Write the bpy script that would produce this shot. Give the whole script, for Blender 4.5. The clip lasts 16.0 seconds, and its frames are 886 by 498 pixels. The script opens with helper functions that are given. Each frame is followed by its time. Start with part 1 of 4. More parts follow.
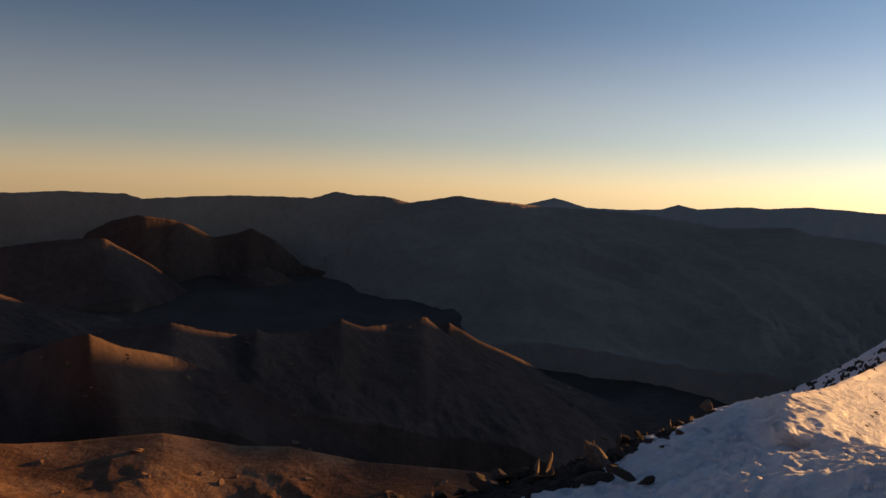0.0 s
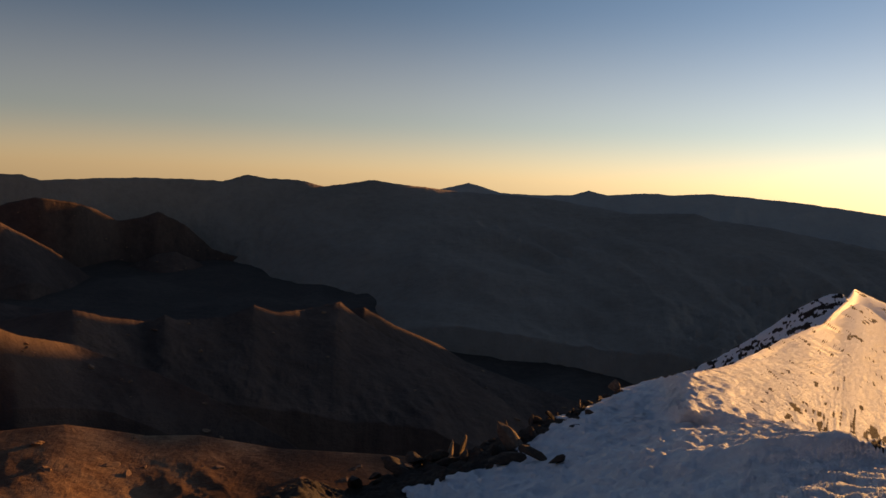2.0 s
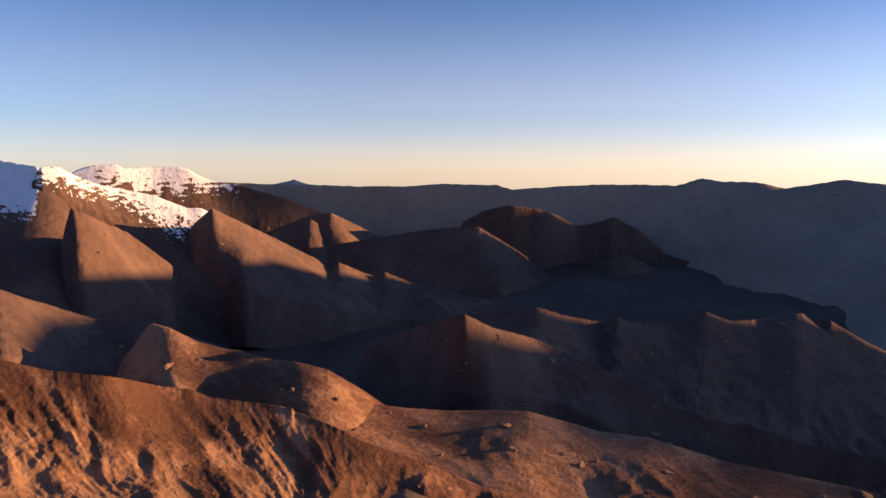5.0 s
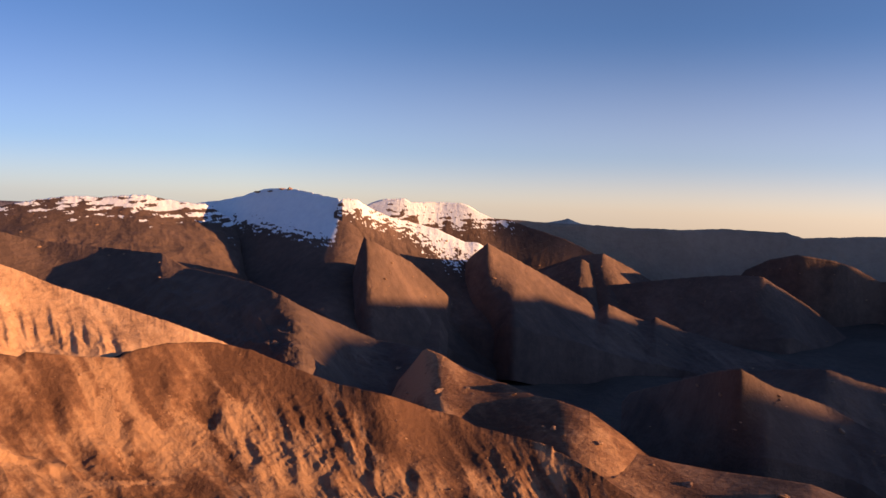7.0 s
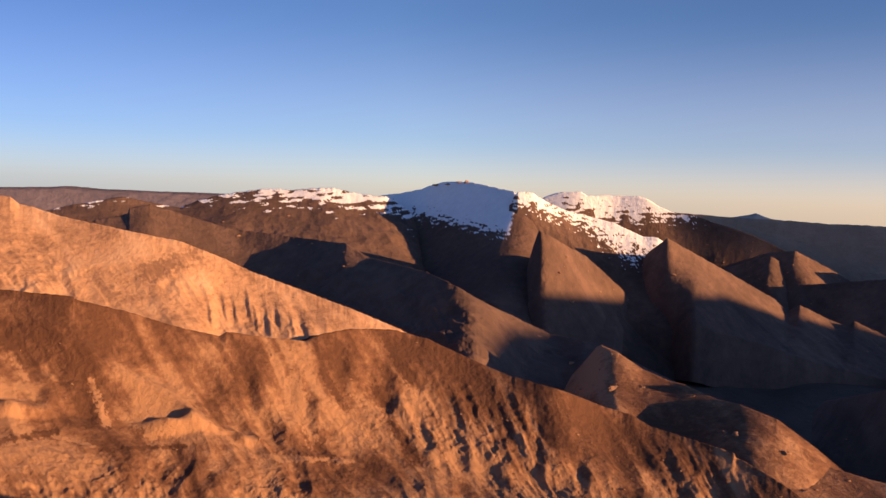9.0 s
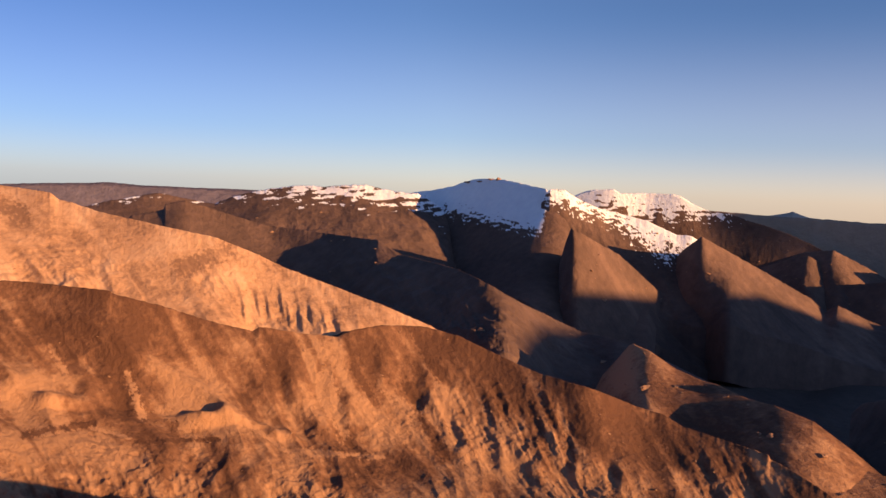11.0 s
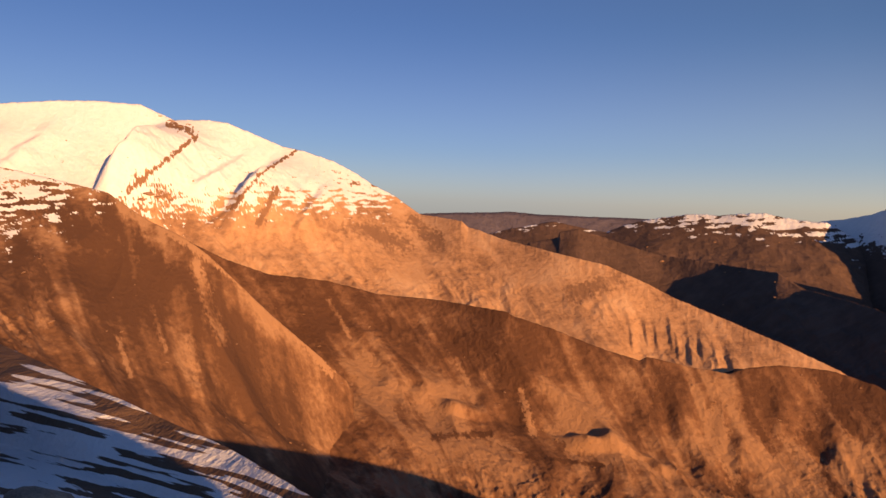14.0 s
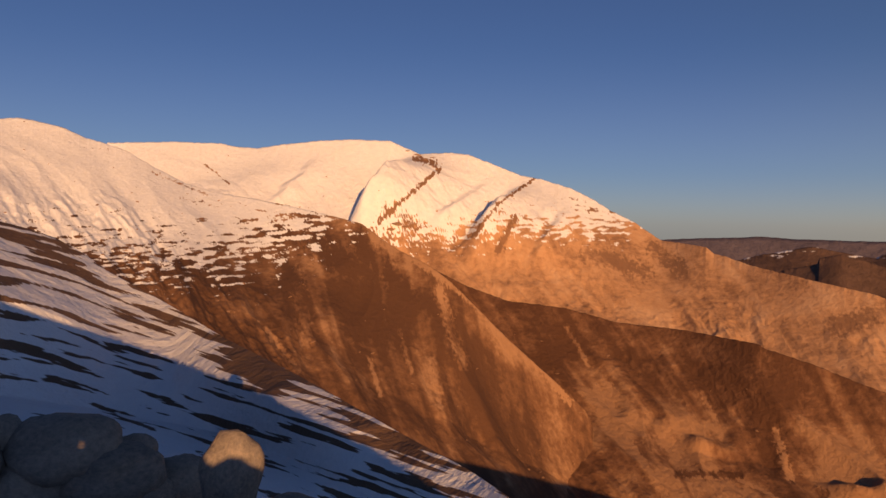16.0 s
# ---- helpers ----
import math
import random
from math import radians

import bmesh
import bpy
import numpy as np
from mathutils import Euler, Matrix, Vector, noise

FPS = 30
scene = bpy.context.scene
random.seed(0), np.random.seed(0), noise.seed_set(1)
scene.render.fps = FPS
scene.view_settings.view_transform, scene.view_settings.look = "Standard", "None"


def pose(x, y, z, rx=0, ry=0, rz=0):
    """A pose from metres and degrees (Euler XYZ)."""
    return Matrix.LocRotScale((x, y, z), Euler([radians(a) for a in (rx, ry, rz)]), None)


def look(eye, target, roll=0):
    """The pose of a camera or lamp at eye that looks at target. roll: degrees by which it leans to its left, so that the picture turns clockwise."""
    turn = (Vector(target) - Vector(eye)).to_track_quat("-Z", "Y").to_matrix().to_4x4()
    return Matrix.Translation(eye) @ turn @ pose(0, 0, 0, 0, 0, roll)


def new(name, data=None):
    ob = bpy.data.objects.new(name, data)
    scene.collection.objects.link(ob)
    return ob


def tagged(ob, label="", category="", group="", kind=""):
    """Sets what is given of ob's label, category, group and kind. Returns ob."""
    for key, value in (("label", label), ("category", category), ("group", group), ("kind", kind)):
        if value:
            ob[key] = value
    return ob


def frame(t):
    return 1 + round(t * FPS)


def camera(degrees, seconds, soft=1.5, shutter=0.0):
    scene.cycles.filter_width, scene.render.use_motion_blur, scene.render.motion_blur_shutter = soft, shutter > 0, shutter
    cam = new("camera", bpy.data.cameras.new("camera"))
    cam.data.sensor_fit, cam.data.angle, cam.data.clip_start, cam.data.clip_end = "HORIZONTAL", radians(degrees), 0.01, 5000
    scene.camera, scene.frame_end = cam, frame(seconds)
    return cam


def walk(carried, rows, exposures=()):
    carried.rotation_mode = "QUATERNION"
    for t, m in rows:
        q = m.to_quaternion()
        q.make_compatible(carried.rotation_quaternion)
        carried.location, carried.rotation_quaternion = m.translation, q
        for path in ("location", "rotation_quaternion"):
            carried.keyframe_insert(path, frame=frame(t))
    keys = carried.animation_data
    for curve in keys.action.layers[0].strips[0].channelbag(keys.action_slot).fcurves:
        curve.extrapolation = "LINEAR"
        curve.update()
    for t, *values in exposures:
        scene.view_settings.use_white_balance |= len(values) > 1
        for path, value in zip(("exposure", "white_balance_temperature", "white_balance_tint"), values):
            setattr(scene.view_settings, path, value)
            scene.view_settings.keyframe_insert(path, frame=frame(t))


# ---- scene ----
EYE = 1.65
cam = camera(57.79, 16.0)
ROWS = [
    (0.0, pose(0, 0, EYE, 85.76, -1.88, 0.00)),
    (0.5, pose(0, 0, EYE, 85.97, -1.74, -0.19)),
    (1.0, pose(0, 0, EYE, 85.68, -1.68, -2.37)),
    (1.5, pose(0, 0, EYE, 85.25, -1.81, -5.05)),
    (2.0, pose(0, 0, EYE, 84.88, -2.41, -6.05)),
    (2.5, pose(0, 0, EYE, 84.93, -3.06, -5.76)),
    (3.0, pose(0, 0, EYE, 85.82, -2.51, -6.75)),
    (3.5, pose(0, 0, EYE, 85.95, -1.99, -6.60)),
    (4.0, pose(0, 0, EYE, 85.71, -1.56, 0.48)),
    (4.5, pose(0, 0, EYE, 85.00, -0.65, 14.23)),
    (5.0, pose(0, 0, EYE, 84.47, -0.28, 25.37)),
    (5.2, pose(0, 0, EYE, 85.06, -0.43, 28.51)),
    (7.3, pose(0, 0, EYE, 86.65, -2.49, 46.08)),
    (7.5, pose(0, 0, EYE, 86.50, -2.67, 47.05)),
    (8.0, pose(0, 0, EYE, 86.66, -2.39, 52.27)),
    (8.5, pose(0, 0, EYE, 86.58, -1.95, 57.08)),
    (9.0, pose(0, 0, EYE, 85.88, -2.32, 57.17)),
    (9.2, pose(0, 0, EYE, 85.71, -2.19, 56.25)),
    (11.3, pose(0, 0, EYE, 85.18, -2.50, 59.95)),
    (11.5, pose(0, 0, EYE, 84.51, -2.35, 59.96)),
    (12.0, pose(0, 0, EYE, 82.09, -3.05, 57.95)),
    (12.5, pose(0, 0, EYE, 81.97, -2.99, 63.28)),
    (13.0, pose(0, 0, EYE, 84.24, -2.80, 70.85)),
    (13.5, pose(0, 0, EYE, 85.73, -3.24, 76.92)),
    (14.0, pose(0, 0, EYE, 86.51, -2.14, 86.79)),
    (14.5, pose(0, 0, EYE, 87.28, -0.78, 94.48)),
    (15.0, pose(0, 0, EYE, 87.75, -0.42, 97.70)),
    (15.5, pose(0, 0, EYE, 88.10, -0.75, 100.44)),
    (16.0, pose(0, 0, EYE, 87.96, -1.16, 103.61)),
]
EXPOSURES = [(0.0, 0.55, 9600, 16), (2.5, 0.42, 10200, 16), (3.5, 0.5, 9800, 16), (4.0, 0.4, 9000, 17), (4.5, 0.6, 7600, 19), (5.0, 1.42, 6700, 22), (5.2, 1.45, 6700, 22), (7.5, 1.25, 6700, 23), (11.3, 1.27, 6800, 23), (12.3, 1.32, 7000, 22), (14.0, 0.75, 7250, 23), (15.0, 0.32, 7300, 24), (16.0, 0.18, 7350, 24)]
walk(cam, ROWS, EXPOSURES)

# ---- light: low evening sun, clear sky ----
SUN_BEARING, SUN_HEIGHT = -62.0, 9.5
sa, se = radians(SUN_BEARING), radians(SUN_HEIGHT)
TO_SUN = Vector((-math.sin(sa) * math.cos(se), math.cos(sa) * math.cos(se), math.sin(se)))
world = bpy.data.worlds.new("sky")
scene.world = world
world.use_nodes = True
wn, wl = world.node_tree.nodes, world.node_tree.links
sky = wn.new("ShaderNodeTexSky")
sky.sky_type = "NISHITA"
sky.sun_disc = False
sky.sun_elevation = radians(SUN_HEIGHT)
sky.sun_rotation = radians(-SUN_BEARING)
sky.altitude = 3000
sky.air_density, sky.dust_density, sky.ozone_density = 1.0, 2.2, 3.0
# dust low over the horizon, all the way round
wc = wn.new("ShaderNodeTexCoord")
ws = wn.new("ShaderNodeSeparateXYZ")
wl.new(wc.outputs["Generated"], ws.inputs[0])
wr = wn.new("ShaderNodeValToRGB")
wr.color_ramp.interpolation = "EASE"
wr.color_ramp.elements[0].position, wr.color_ramp.elements[0].color = 0.0, (0.80, 0.445, 0.19, 1)
wr.color_ramp.elements[1].position, wr.color_ramp.elements[1].color = 0.22, (0, 0, 0, 1)
we = wr.color_ramp.elements.new(0.07)
we.color = (0.33, 0.25, 0.16, 1)
wl.new(ws.outputs[2], wr.inputs[0])
wm = wn.new("ShaderNodeMix")
wm.data_type, wm.blend_type = "RGBA", "ADD"
wm.inputs[0].default_value = 1.0
wg = wn.new("ShaderNodeVectorMath")
wg.operation = "SCALE"
wd = wn.new("ShaderNodeVectorMath")
wd.operation = "DOT_PRODUCT"
wl.new(wc.outputs["Generated"], wd.inputs[0])
wd.inputs[1].default_value = TO_SUN
wk = wn.new("ShaderNodeMapRange")
for k, v in enumerate((-1.0, 1.0, 0.7, 5.0)):
    wk.inputs[k + 1].default_value = v
wl.new(wd.outputs["Value"], wk.inputs[0])
wl.new(wk.outputs[0], wg.inputs["Scale"])
wl.new(wr.outputs[0], wg.inputs[0])
wt = wn.new("ShaderNodeValToRGB")
wh = wn.new("ShaderNodeMapRange")
wh.inputs[1].default_value, wh.inputs[2].default_value = -1.0, 1.0
wl.new(wd.outputs["Value"], wh.inputs[0])
wl.new(wh.outputs[0], wt.inputs[0])
for k, (p, v) in enumerate(((0.0, 0.74), (0.1, 0.82), (0.25, 0.98), (0.5, 0.90), (0.65, 0.95), (0.77, 1.1), (0.92, 1.45))):
    e = wt.color_ramp.elements[k] if k < 2 else wt.color_ramp.elements.new(p)
    e.position, e.color = p, ((0.64 if p < 0.2 else 0.70) * v, (0.75 if p < 0.2 else 0.775) * v, (0.95 if p < 0.2 else 0.865) * v, 1)
ww = wn.new("ShaderNodeMix")
ww.data_type, ww.blend_type = "RGBA", "MULTIPLY"
ww.inputs[0].default_value = 1.0
wl.new(sky.outputs[0], ww.inputs[6])
wl.new(wt.outputs[0], ww.inputs[7])
wl.new(ww.outputs[2], wm.inputs[6])
wl.new(wg.outputs[0], wm.inputs[7])
wl.new(wm.outputs[2], wn["Background"].inputs[0])
wn["Background"].inputs[1].default_value = 0.073

sun = new("sun", bpy.data.lights.new("sun", "SUN"))
sun.data.energy, sun.data.angle, sun.data.color = 4.7, radians(0.3), (1.0, 0.578, 0.235)
sun.matrix_world = look(TO_SUN * 100, (0, 0, 0))
SUN_U = np.array((-math.sin(sa), math.cos(sa)))
SUN_V = np.array((-SUN_U[1], SUN_U[0]))


# ---- noise on arrays ----
rng = np.random.RandomState(7)
PERM = np.concatenate([rng.permutation(512)] * 3)
GRAD = rng.uniform(0, 2 * np.pi, 512)


def perlin(x, y, seed=0):
    x, y = np.asarray(x, float) + seed * 17.31, np.asarray(y, float) + seed * 9.77
    xi, yi = np.floor(x).astype(int), np.floor(y).astype(int)
    fx, fy = x - xi, y - yi

    def corner(i, j):
        g = GRAD[PERM[PERM[(xi + i) % 512] + (yi + j) % 512]]
        return np.cos(g) * (fx - i) + np.sin(g) * (fy - j)

    sx, sy = fx * fx * fx * (fx * (fx * 6 - 15) + 10), fy * fy * fy * (fy * (fy * 6 - 15) + 10)
    a = corner(0, 0) * (1 - sx) + corner(1, 0) * sx
    b = corner(0, 1) * (1 - sx) + corner(1, 1) * sx
    return (a * (1 - sy) + b * sy) * 1.5


def fbm(x, y, octaves=4, seed=0, gain=0.5):
    return sum(perlin(x * 2 ** i, y * 2 ** i, seed + i) * gain ** i for i in range(octaves))


def ridged(x, y, octaves=4, seed=0, gain=0.55):
    """Sharp crests at 0, hollows towards -1."""
    return sum(-np.abs(perlin(x * 2 ** i, y * 2 ** i, seed + i)) * gain ** i for i in range(octaves))


def smooth(x, a, b):
    t = np.clip((x - a) / (b - a), 0, 1)
    return t * t * (3 - 2 * t)


# ---- materials ----
def material(name, rough=0.9):
    m = bpy.data.materials.new(name)
    m.use_nodes = True
    n, l = m.node_tree.nodes, m.node_tree.links
    b = n["Principled BSDF"]
    b.inputs["Roughness"].default_value = rough
    b.inputs["Specular IOR Level"].default_value = 0.2
    return m, n, l, b


def noise_node(n, l, scale, detail=6, rough=0.6, stretch=(1, 1, 1), turn=0.0):
    geo = n.new("ShaderNodeTexCoord")
    mp = n.new("ShaderNodeMapping")
    mp.inputs["Scale"].default_value = stretch
    mp.inputs["Rotation"].default_value[2] = radians(turn)
    t = n.new("ShaderNodeTexNoise")
    t.inputs["Scale"].default_value, t.inputs["Detail"].default_value, t.inputs["Roughness"].default_value = scale, detail, rough
    l.new(geo.outputs["Object"], mp.inputs[0])
    l.new(mp.outputs[0], t.inputs["Vector"])
    return t


def ramp(n, l, src, stops):
    r = n.new("ShaderNodeValToRGB")
    while len(r.color_ramp.elements) < len(stops):
        r.color_ramp.elements.new(0.5)
    for e, (p, c) in zip(r.color_ramp.elements, stops):
        e.position, e.color = p, (*c, 1) if len(c) == 3 else c
    l.new(src, r.inputs[0])
    return r.outputs[0]


def mix(n, l, fac, a, b, kind="MIX"):
    m = n.new("ShaderNodeMix")
    m.data_type, m.blend_type = "RGBA", kind
    for s, v in ((m.inputs[0], fac), (m.inputs[6], a), (m.inputs[7], b)):
        if isinstance(v, bpy.types.NodeSocket):
            l.new(v, s)
        else:
            s.default_value = v if isinstance(v, float) else (*v, 1)
    return m.outputs[2]


def calc(n, l, op, a, b=0.0, c=0.0):
    m = n.new("ShaderNodeMath")
    m.operation = op
    for s, v in zip(m.inputs, (a, b, c)):
        if isinstance(v, bpy.types.NodeSocket):
            l.new(v, s)
        else:
            s.default_value = v
    return m.outputs[0]


def earth(name, low, mid, high, size, snow=True, bump=0.5, edge=0.10, snow_grain=1.0, tones=0.0):
    """Bare mountain ground of a size of grain in metres, with a cover of snow where the attribute says so."""
    m, n, l, b = material(name)
    big = noise_node(n, l, 1 / (size * 9), 5)
    fine = noise_node(n, l, 1 / size, 8, 0.65)
    both = calc(n, l, "ADD", calc(n, l, "MULTIPLY", big.outputs[0], 0.55), calc(n, l, "MULTIPLY", fine.outputs[0], 0.45))
    if tones:
        ton = n.new("ShaderNodeAttribute")
        ton.attribute_name = "tone"
        both = calc(n, l, "ADD", both, calc(n, l, "MULTIPLY", ton.outputs["Fac"], tones))
    col = ramp(n, l, both, [(0.33, low), (0.5, mid), (0.66, high)])
    bmp = n.new("ShaderNodeBump")
    bmp.inputs["Strength"].default_value, bmp.inputs["Distance"].default_value = bump, size * 0.5
    l.new(fine.outputs[0], bmp.inputs["Height"])
    l.new(bmp.outputs[0], b.inputs["Normal"])
    if snow:
        at = n.new("ShaderNodeAttribute")
        at.attribute_name = "snow"
        grain = noise_node(n, l, 1 / (size * 1.6 * snow_grain), 7, 0.62)
        f = calc(n, l, "ADD", at.outputs["Fac"], calc(n, l, "MULTIPLY", calc(n, l, "SUBTRACT", grain.outputs[0], 0.5), 0.9 if snow_grain > 0.5 else 0.65))
        mask = n.new("ShaderNodeMapRange")
        mask.interpolation_type = "SMOOTHSTEP"
        mask.inputs["From Min"].default_value, mask.inputs["From Max"].default_value = 0.5 - edge, 0.5 + edge
        l.new(f, mask.inputs[0])
        white = ramp(n, l, fine.outputs[0], [(0.3, (0.75, 0.77, 0.81)), (0.7, (0.86, 0.87, 0.88))])
        col = mix(n, l, mask.outputs[0], col, white)
        l.new(calc(n, l, "SUBTRACT", 0.92, calc(n, l, "MULTIPLY", mask.outputs[0], 0.35)), b.inputs["Roughness"])
    l.new(col, b.inputs["Base Color"])
    return m


# Far slopes paled: the haze of distance is put into the base colour.
FAR = earth("far_haze_slopes", (0.40, 0.33, 0.28), (0.45, 0.37, 0.31), (0.50, 0.41, 0.34), 60, False)
# Mauve-blue base colour that carries the plateau's distance haze.
PLATEAU = earth("far_plateau_haze", (0.085, 0.075, 0.10), (0.115, 0.10, 0.13), (0.16, 0.135, 0.16), 60, False)
# Range beyond the valley: base colour lifted in place of haze.
HAZE_PALED = earth("haze_paled_slopes", (0.25, 0.185, 0.14), (0.31, 0.23, 0.175), (0.37, 0.275, 0.21), 40, False)
BROWN = earth("brown_scree", (0.10, 0.047, 0.027), (0.19, 0.094, 0.052), (0.34, 0.19, 0.105), 7, tones=0.34, bump=0.65)
# Scree colour lowered so that shaded valley faces stay dim.
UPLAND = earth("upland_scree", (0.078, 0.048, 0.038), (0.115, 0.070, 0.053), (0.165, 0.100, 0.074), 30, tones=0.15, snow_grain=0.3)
ORANGE = earth("pale_scree", (0.26, 0.142, 0.082), (0.50, 0.285, 0.155), (0.59, 0.365, 0.215), 9, tones=0.15, snow_grain=0.3)
SHOULDER = earth("shoulder_scree", (0.105, 0.052, 0.031), (0.20, 0.102, 0.056), (0.36, 0.205, 0.115), 5, tones=0.34, snow_grain=0.3)
SNOW = earth("wind_packed_snow", (0.03, 0.022, 0.018), (0.05, 0.037, 0.03), (0.09, 0.066, 0.05), 0.22, bump=1.0)
SLOPE = earth("streaked_snow", (0.10, 0.065, 0.045), (0.15, 0.09, 0.06), (0.20, 0.125, 0.085), 3)
# Ground colour lowered too, which puts valley-floor shade into it.
GROUND = earth("valley_ground", (0.065, 0.046, 0.036), (0.085, 0.060, 0.047), (0.115, 0.082, 0.064), 25, snow_grain=0.1)


# ---- terrain ----
def at(points, az):
    """Rise and distance along a line of (bearing, rise, distance), bearings falling."""
    a = np.array(points, float)
    return np.interp(-az, -a[:, 0], a[:, 1]), np.interp(-az, -a[:, 0], a[:, 2])


def ease(values, az, width):
    """Round off what changes along the bearing."""
    k = max(1, int(width / abs(az[1] - az[0])))
    w = np.hanning(2 * k + 3)
    return np.convolve(np.pad(values, k + 1, mode="edge"), w / w.sum(), mode="valid")


def place(az, el, r):
    a = np.radians(az)
    return -r * np.sin(a), r * np.cos(a), EYE + r * np.tan(np.radians(el))


def sheet(name, x, y, z, mat, snow=None, tone=None):
    """A mesh of a grid of places."""
    rows, cols = x.shape
    co = np.stack([x, y, z], -1).reshape(-1, 3).astype(np.float32)
    i = (np.arange(rows - 1)[:, None] * cols + np.arange(cols - 1)[None]).ravel()
    quads = np.stack([i, i + 1, i + cols + 1, i + cols], -1).astype(np.int32)
    me = bpy.data.meshes.new(name)
    me.vertices.add(len(co))
    me.vertices.foreach_set("co", co.ravel())
    me.loops.add(quads.size)
    me.loops.foreach_set("vertex_index", quads.ravel())
    me.polygons.add(len(quads))
    me.polygons.foreach_set("loop_start", np.arange(0, quads.size, 4, dtype=np.int32))
    me.polygons.foreach_set("loop_total", np.full(len(quads), 4, dtype=np.int32))
    me.update(calc_edges=True)
    me.polygons.foreach_set("use_smooth", np.ones(len(quads), bool))
    if snow is not None:
        at_ = me.attributes.new("snow", "FLOAT", "POINT")
        at_.data.foreach_set("value", snow.ravel().astype(np.float32))
    if tone is not None:
        at_ = me.attributes.new("tone", "FLOAT", "POINT")
        at_.data.foreach_set("value", tone.ravel().astype(np.float32))
    me.materials.append(mat)
    me.validate()
    return new(name, me)


GRID, RIDGES = {}, []


def mountain(name, lines, mat, step=0.1, rows=50, foot=(-5, 0.8), back=0.25, rough=20, size=250, skew=0.0, seed=1,
             crest=0.03, snow=None, bend=0.08, extra=None, lobes=0.0, pale=(0.0, 8.0), stretch=1.7, turn=1.0, skirt=150, blunt=2.5, warp=0.35, sink=9.0, fall=0.6, marks=None):
    """A mountain between lines that run across it, from its crest to its foot. rough: depth of its gullies in metres, size: their spacing."""
    a0, a1 = lines[0][0][0], lines[0][-1][0]
    cols = int((a0 - a1) / step) + 2
    az = np.linspace(a0, a1, cols)
    cut = [at(p, az) for p in lines]
    cut = [(e, ease(r, az, 2.5 * turn)) for e, r in cut]
    cut = cut[:1] + [(ease(e, az, 1.5), r) for e, r in cut[1:]]
    if len(cut) == 1:
        e, r = cut[0]
        cut.append((ease(e, az, 4.0) + foot[0], ease(r, az, 4.0) * foot[1]))
    e0, r0 = cut[0]
    e0 = e0 + crest * fbm(az * 2.2, az * 0 + seed, 4, seed, 0.6)
    cut[0] = (e0, r0)
    R, Z, D = [], [], []
    z0 = r0 * np.tan(np.radians(e0))
    dz = z0 - r0 * np.tan(np.radians(ease(cut[0][0], az, blunt)))
    for k in range(6, 0, -1):
        q = (k / 6) ** 1.5
        R.append(r0 * (1 + back * q))
        Z.append(z0 - r0 * back * q * fall)
        D.append(np.full(cols, 0.1))
    n = len(cut) - 1
    for i in range(n):
        (ea, ra), (eb, rb) = cut[i], cut[i + 1]
        za, zb = ra * np.tan(np.radians(ea)), rb * np.tan(np.radians(eb))
        for k in range(rows + (i == n - 1)):
            q = k / rows
            fade = np.exp(-q * sink)
            R.append(ra + (rb - ra) * q)
            first = 1.0 if i == 0 else 0.0
            if i == 0:
                za = z0 - dz * (1 - fade) if blunt else za
            Z.append(za + (zb - za) * (q + bend * np.sin(np.pi * q) * first))
            D.append(np.full(cols, 0.1 + 0.9 * smooth(i + q, 0, 0.5)))
    if skirt:
        R.append(R[-1] * 0.985)
        Z.append(Z[-1] - skirt)
        D.append(D[-1])
    R, Z, D = np.array(R), np.array(Z), np.array(D)
    A = np.broadcast_to(np.radians(az), R.shape)
    along, down = A * r0.mean(), R
    wob = fbm(along / (size * 6), down / (size * 6), 2, seed + 40)
    p = (along + skew * (r0[None] - R)) / size + warp * wob
    q = down / (size * stretch)
    fx, fy = along / (size * 0.45) + 0.8 * wob, down / (size * 0.45)
    g = 0.75 * ridged(p, q, 3, seed) + 0.3 * ridged(fx, fy, 4, seed + 5)
    uneven = 0.3 + 1.2 * smooth(fbm(along / (size * 5), down / (size * 6), 3, seed + 21), -0.35, 0.45)
    lobe = ridged(along / (size * 3.2) + 0.25 * skew * (r0[None] - R) / size + 0.5 * wob, down / (size * 7), 3, seed + 31, 0.45)
    Z = Z + D * lobes * (lobe + 0.4) + D * rough * uneven * (g + 0.42) + D * rough * 0.5 * fbm(p * 0.4, q * 0.8, 3, seed + 11)
    if extra is not None:
        Z = Z + extra(A, R, D)
    ends = np.minimum(np.arange(cols), np.arange(cols)[::-1]) / max(4.0, 0.6 / step)
    Z = Z - (1 - np.clip(ends, 0, 1)) * 0.01 * R
    s = None
    if snow is not None:
        E = np.degrees(np.arctan2(Z, R))
        s = snow(np.degrees(A), E, R, g)
    x, y = -R * np.sin(A), R * np.cos(A)
    streak = smooth(fbm(p * 0.8, q * 0.35, 3, seed + 70, 0.6), 0.15, 0.7) * smooth(fbm(fx * 0.12, fy * 0.12, 3, seed + 73), -0.3, 0.3)
    tone = 0.6 * streak - 0.12 + 0.34 * fbm(p * 2.2, q * 0.7, 3, seed + 72, 0.6) + 0.55 * fbm(fx * 0.22, fy * 0.22, 7, seed + 75, 0.62)
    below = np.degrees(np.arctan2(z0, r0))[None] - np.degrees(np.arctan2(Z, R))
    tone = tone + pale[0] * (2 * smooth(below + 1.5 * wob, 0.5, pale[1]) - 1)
    if marks:
        tone = tone + bands(np.degrees(A), np.degrees(np.arctan2(Z, R)), marks, seed + 90)
    ob = sheet(name, x, y, Z + EYE, mat, s, tone)
    GRID[ob.name] = (np.degrees(A), np.degrees(np.arctan2(Z, R)), np.stack([x, y, Z + EYE], -1), 6)
    return ob


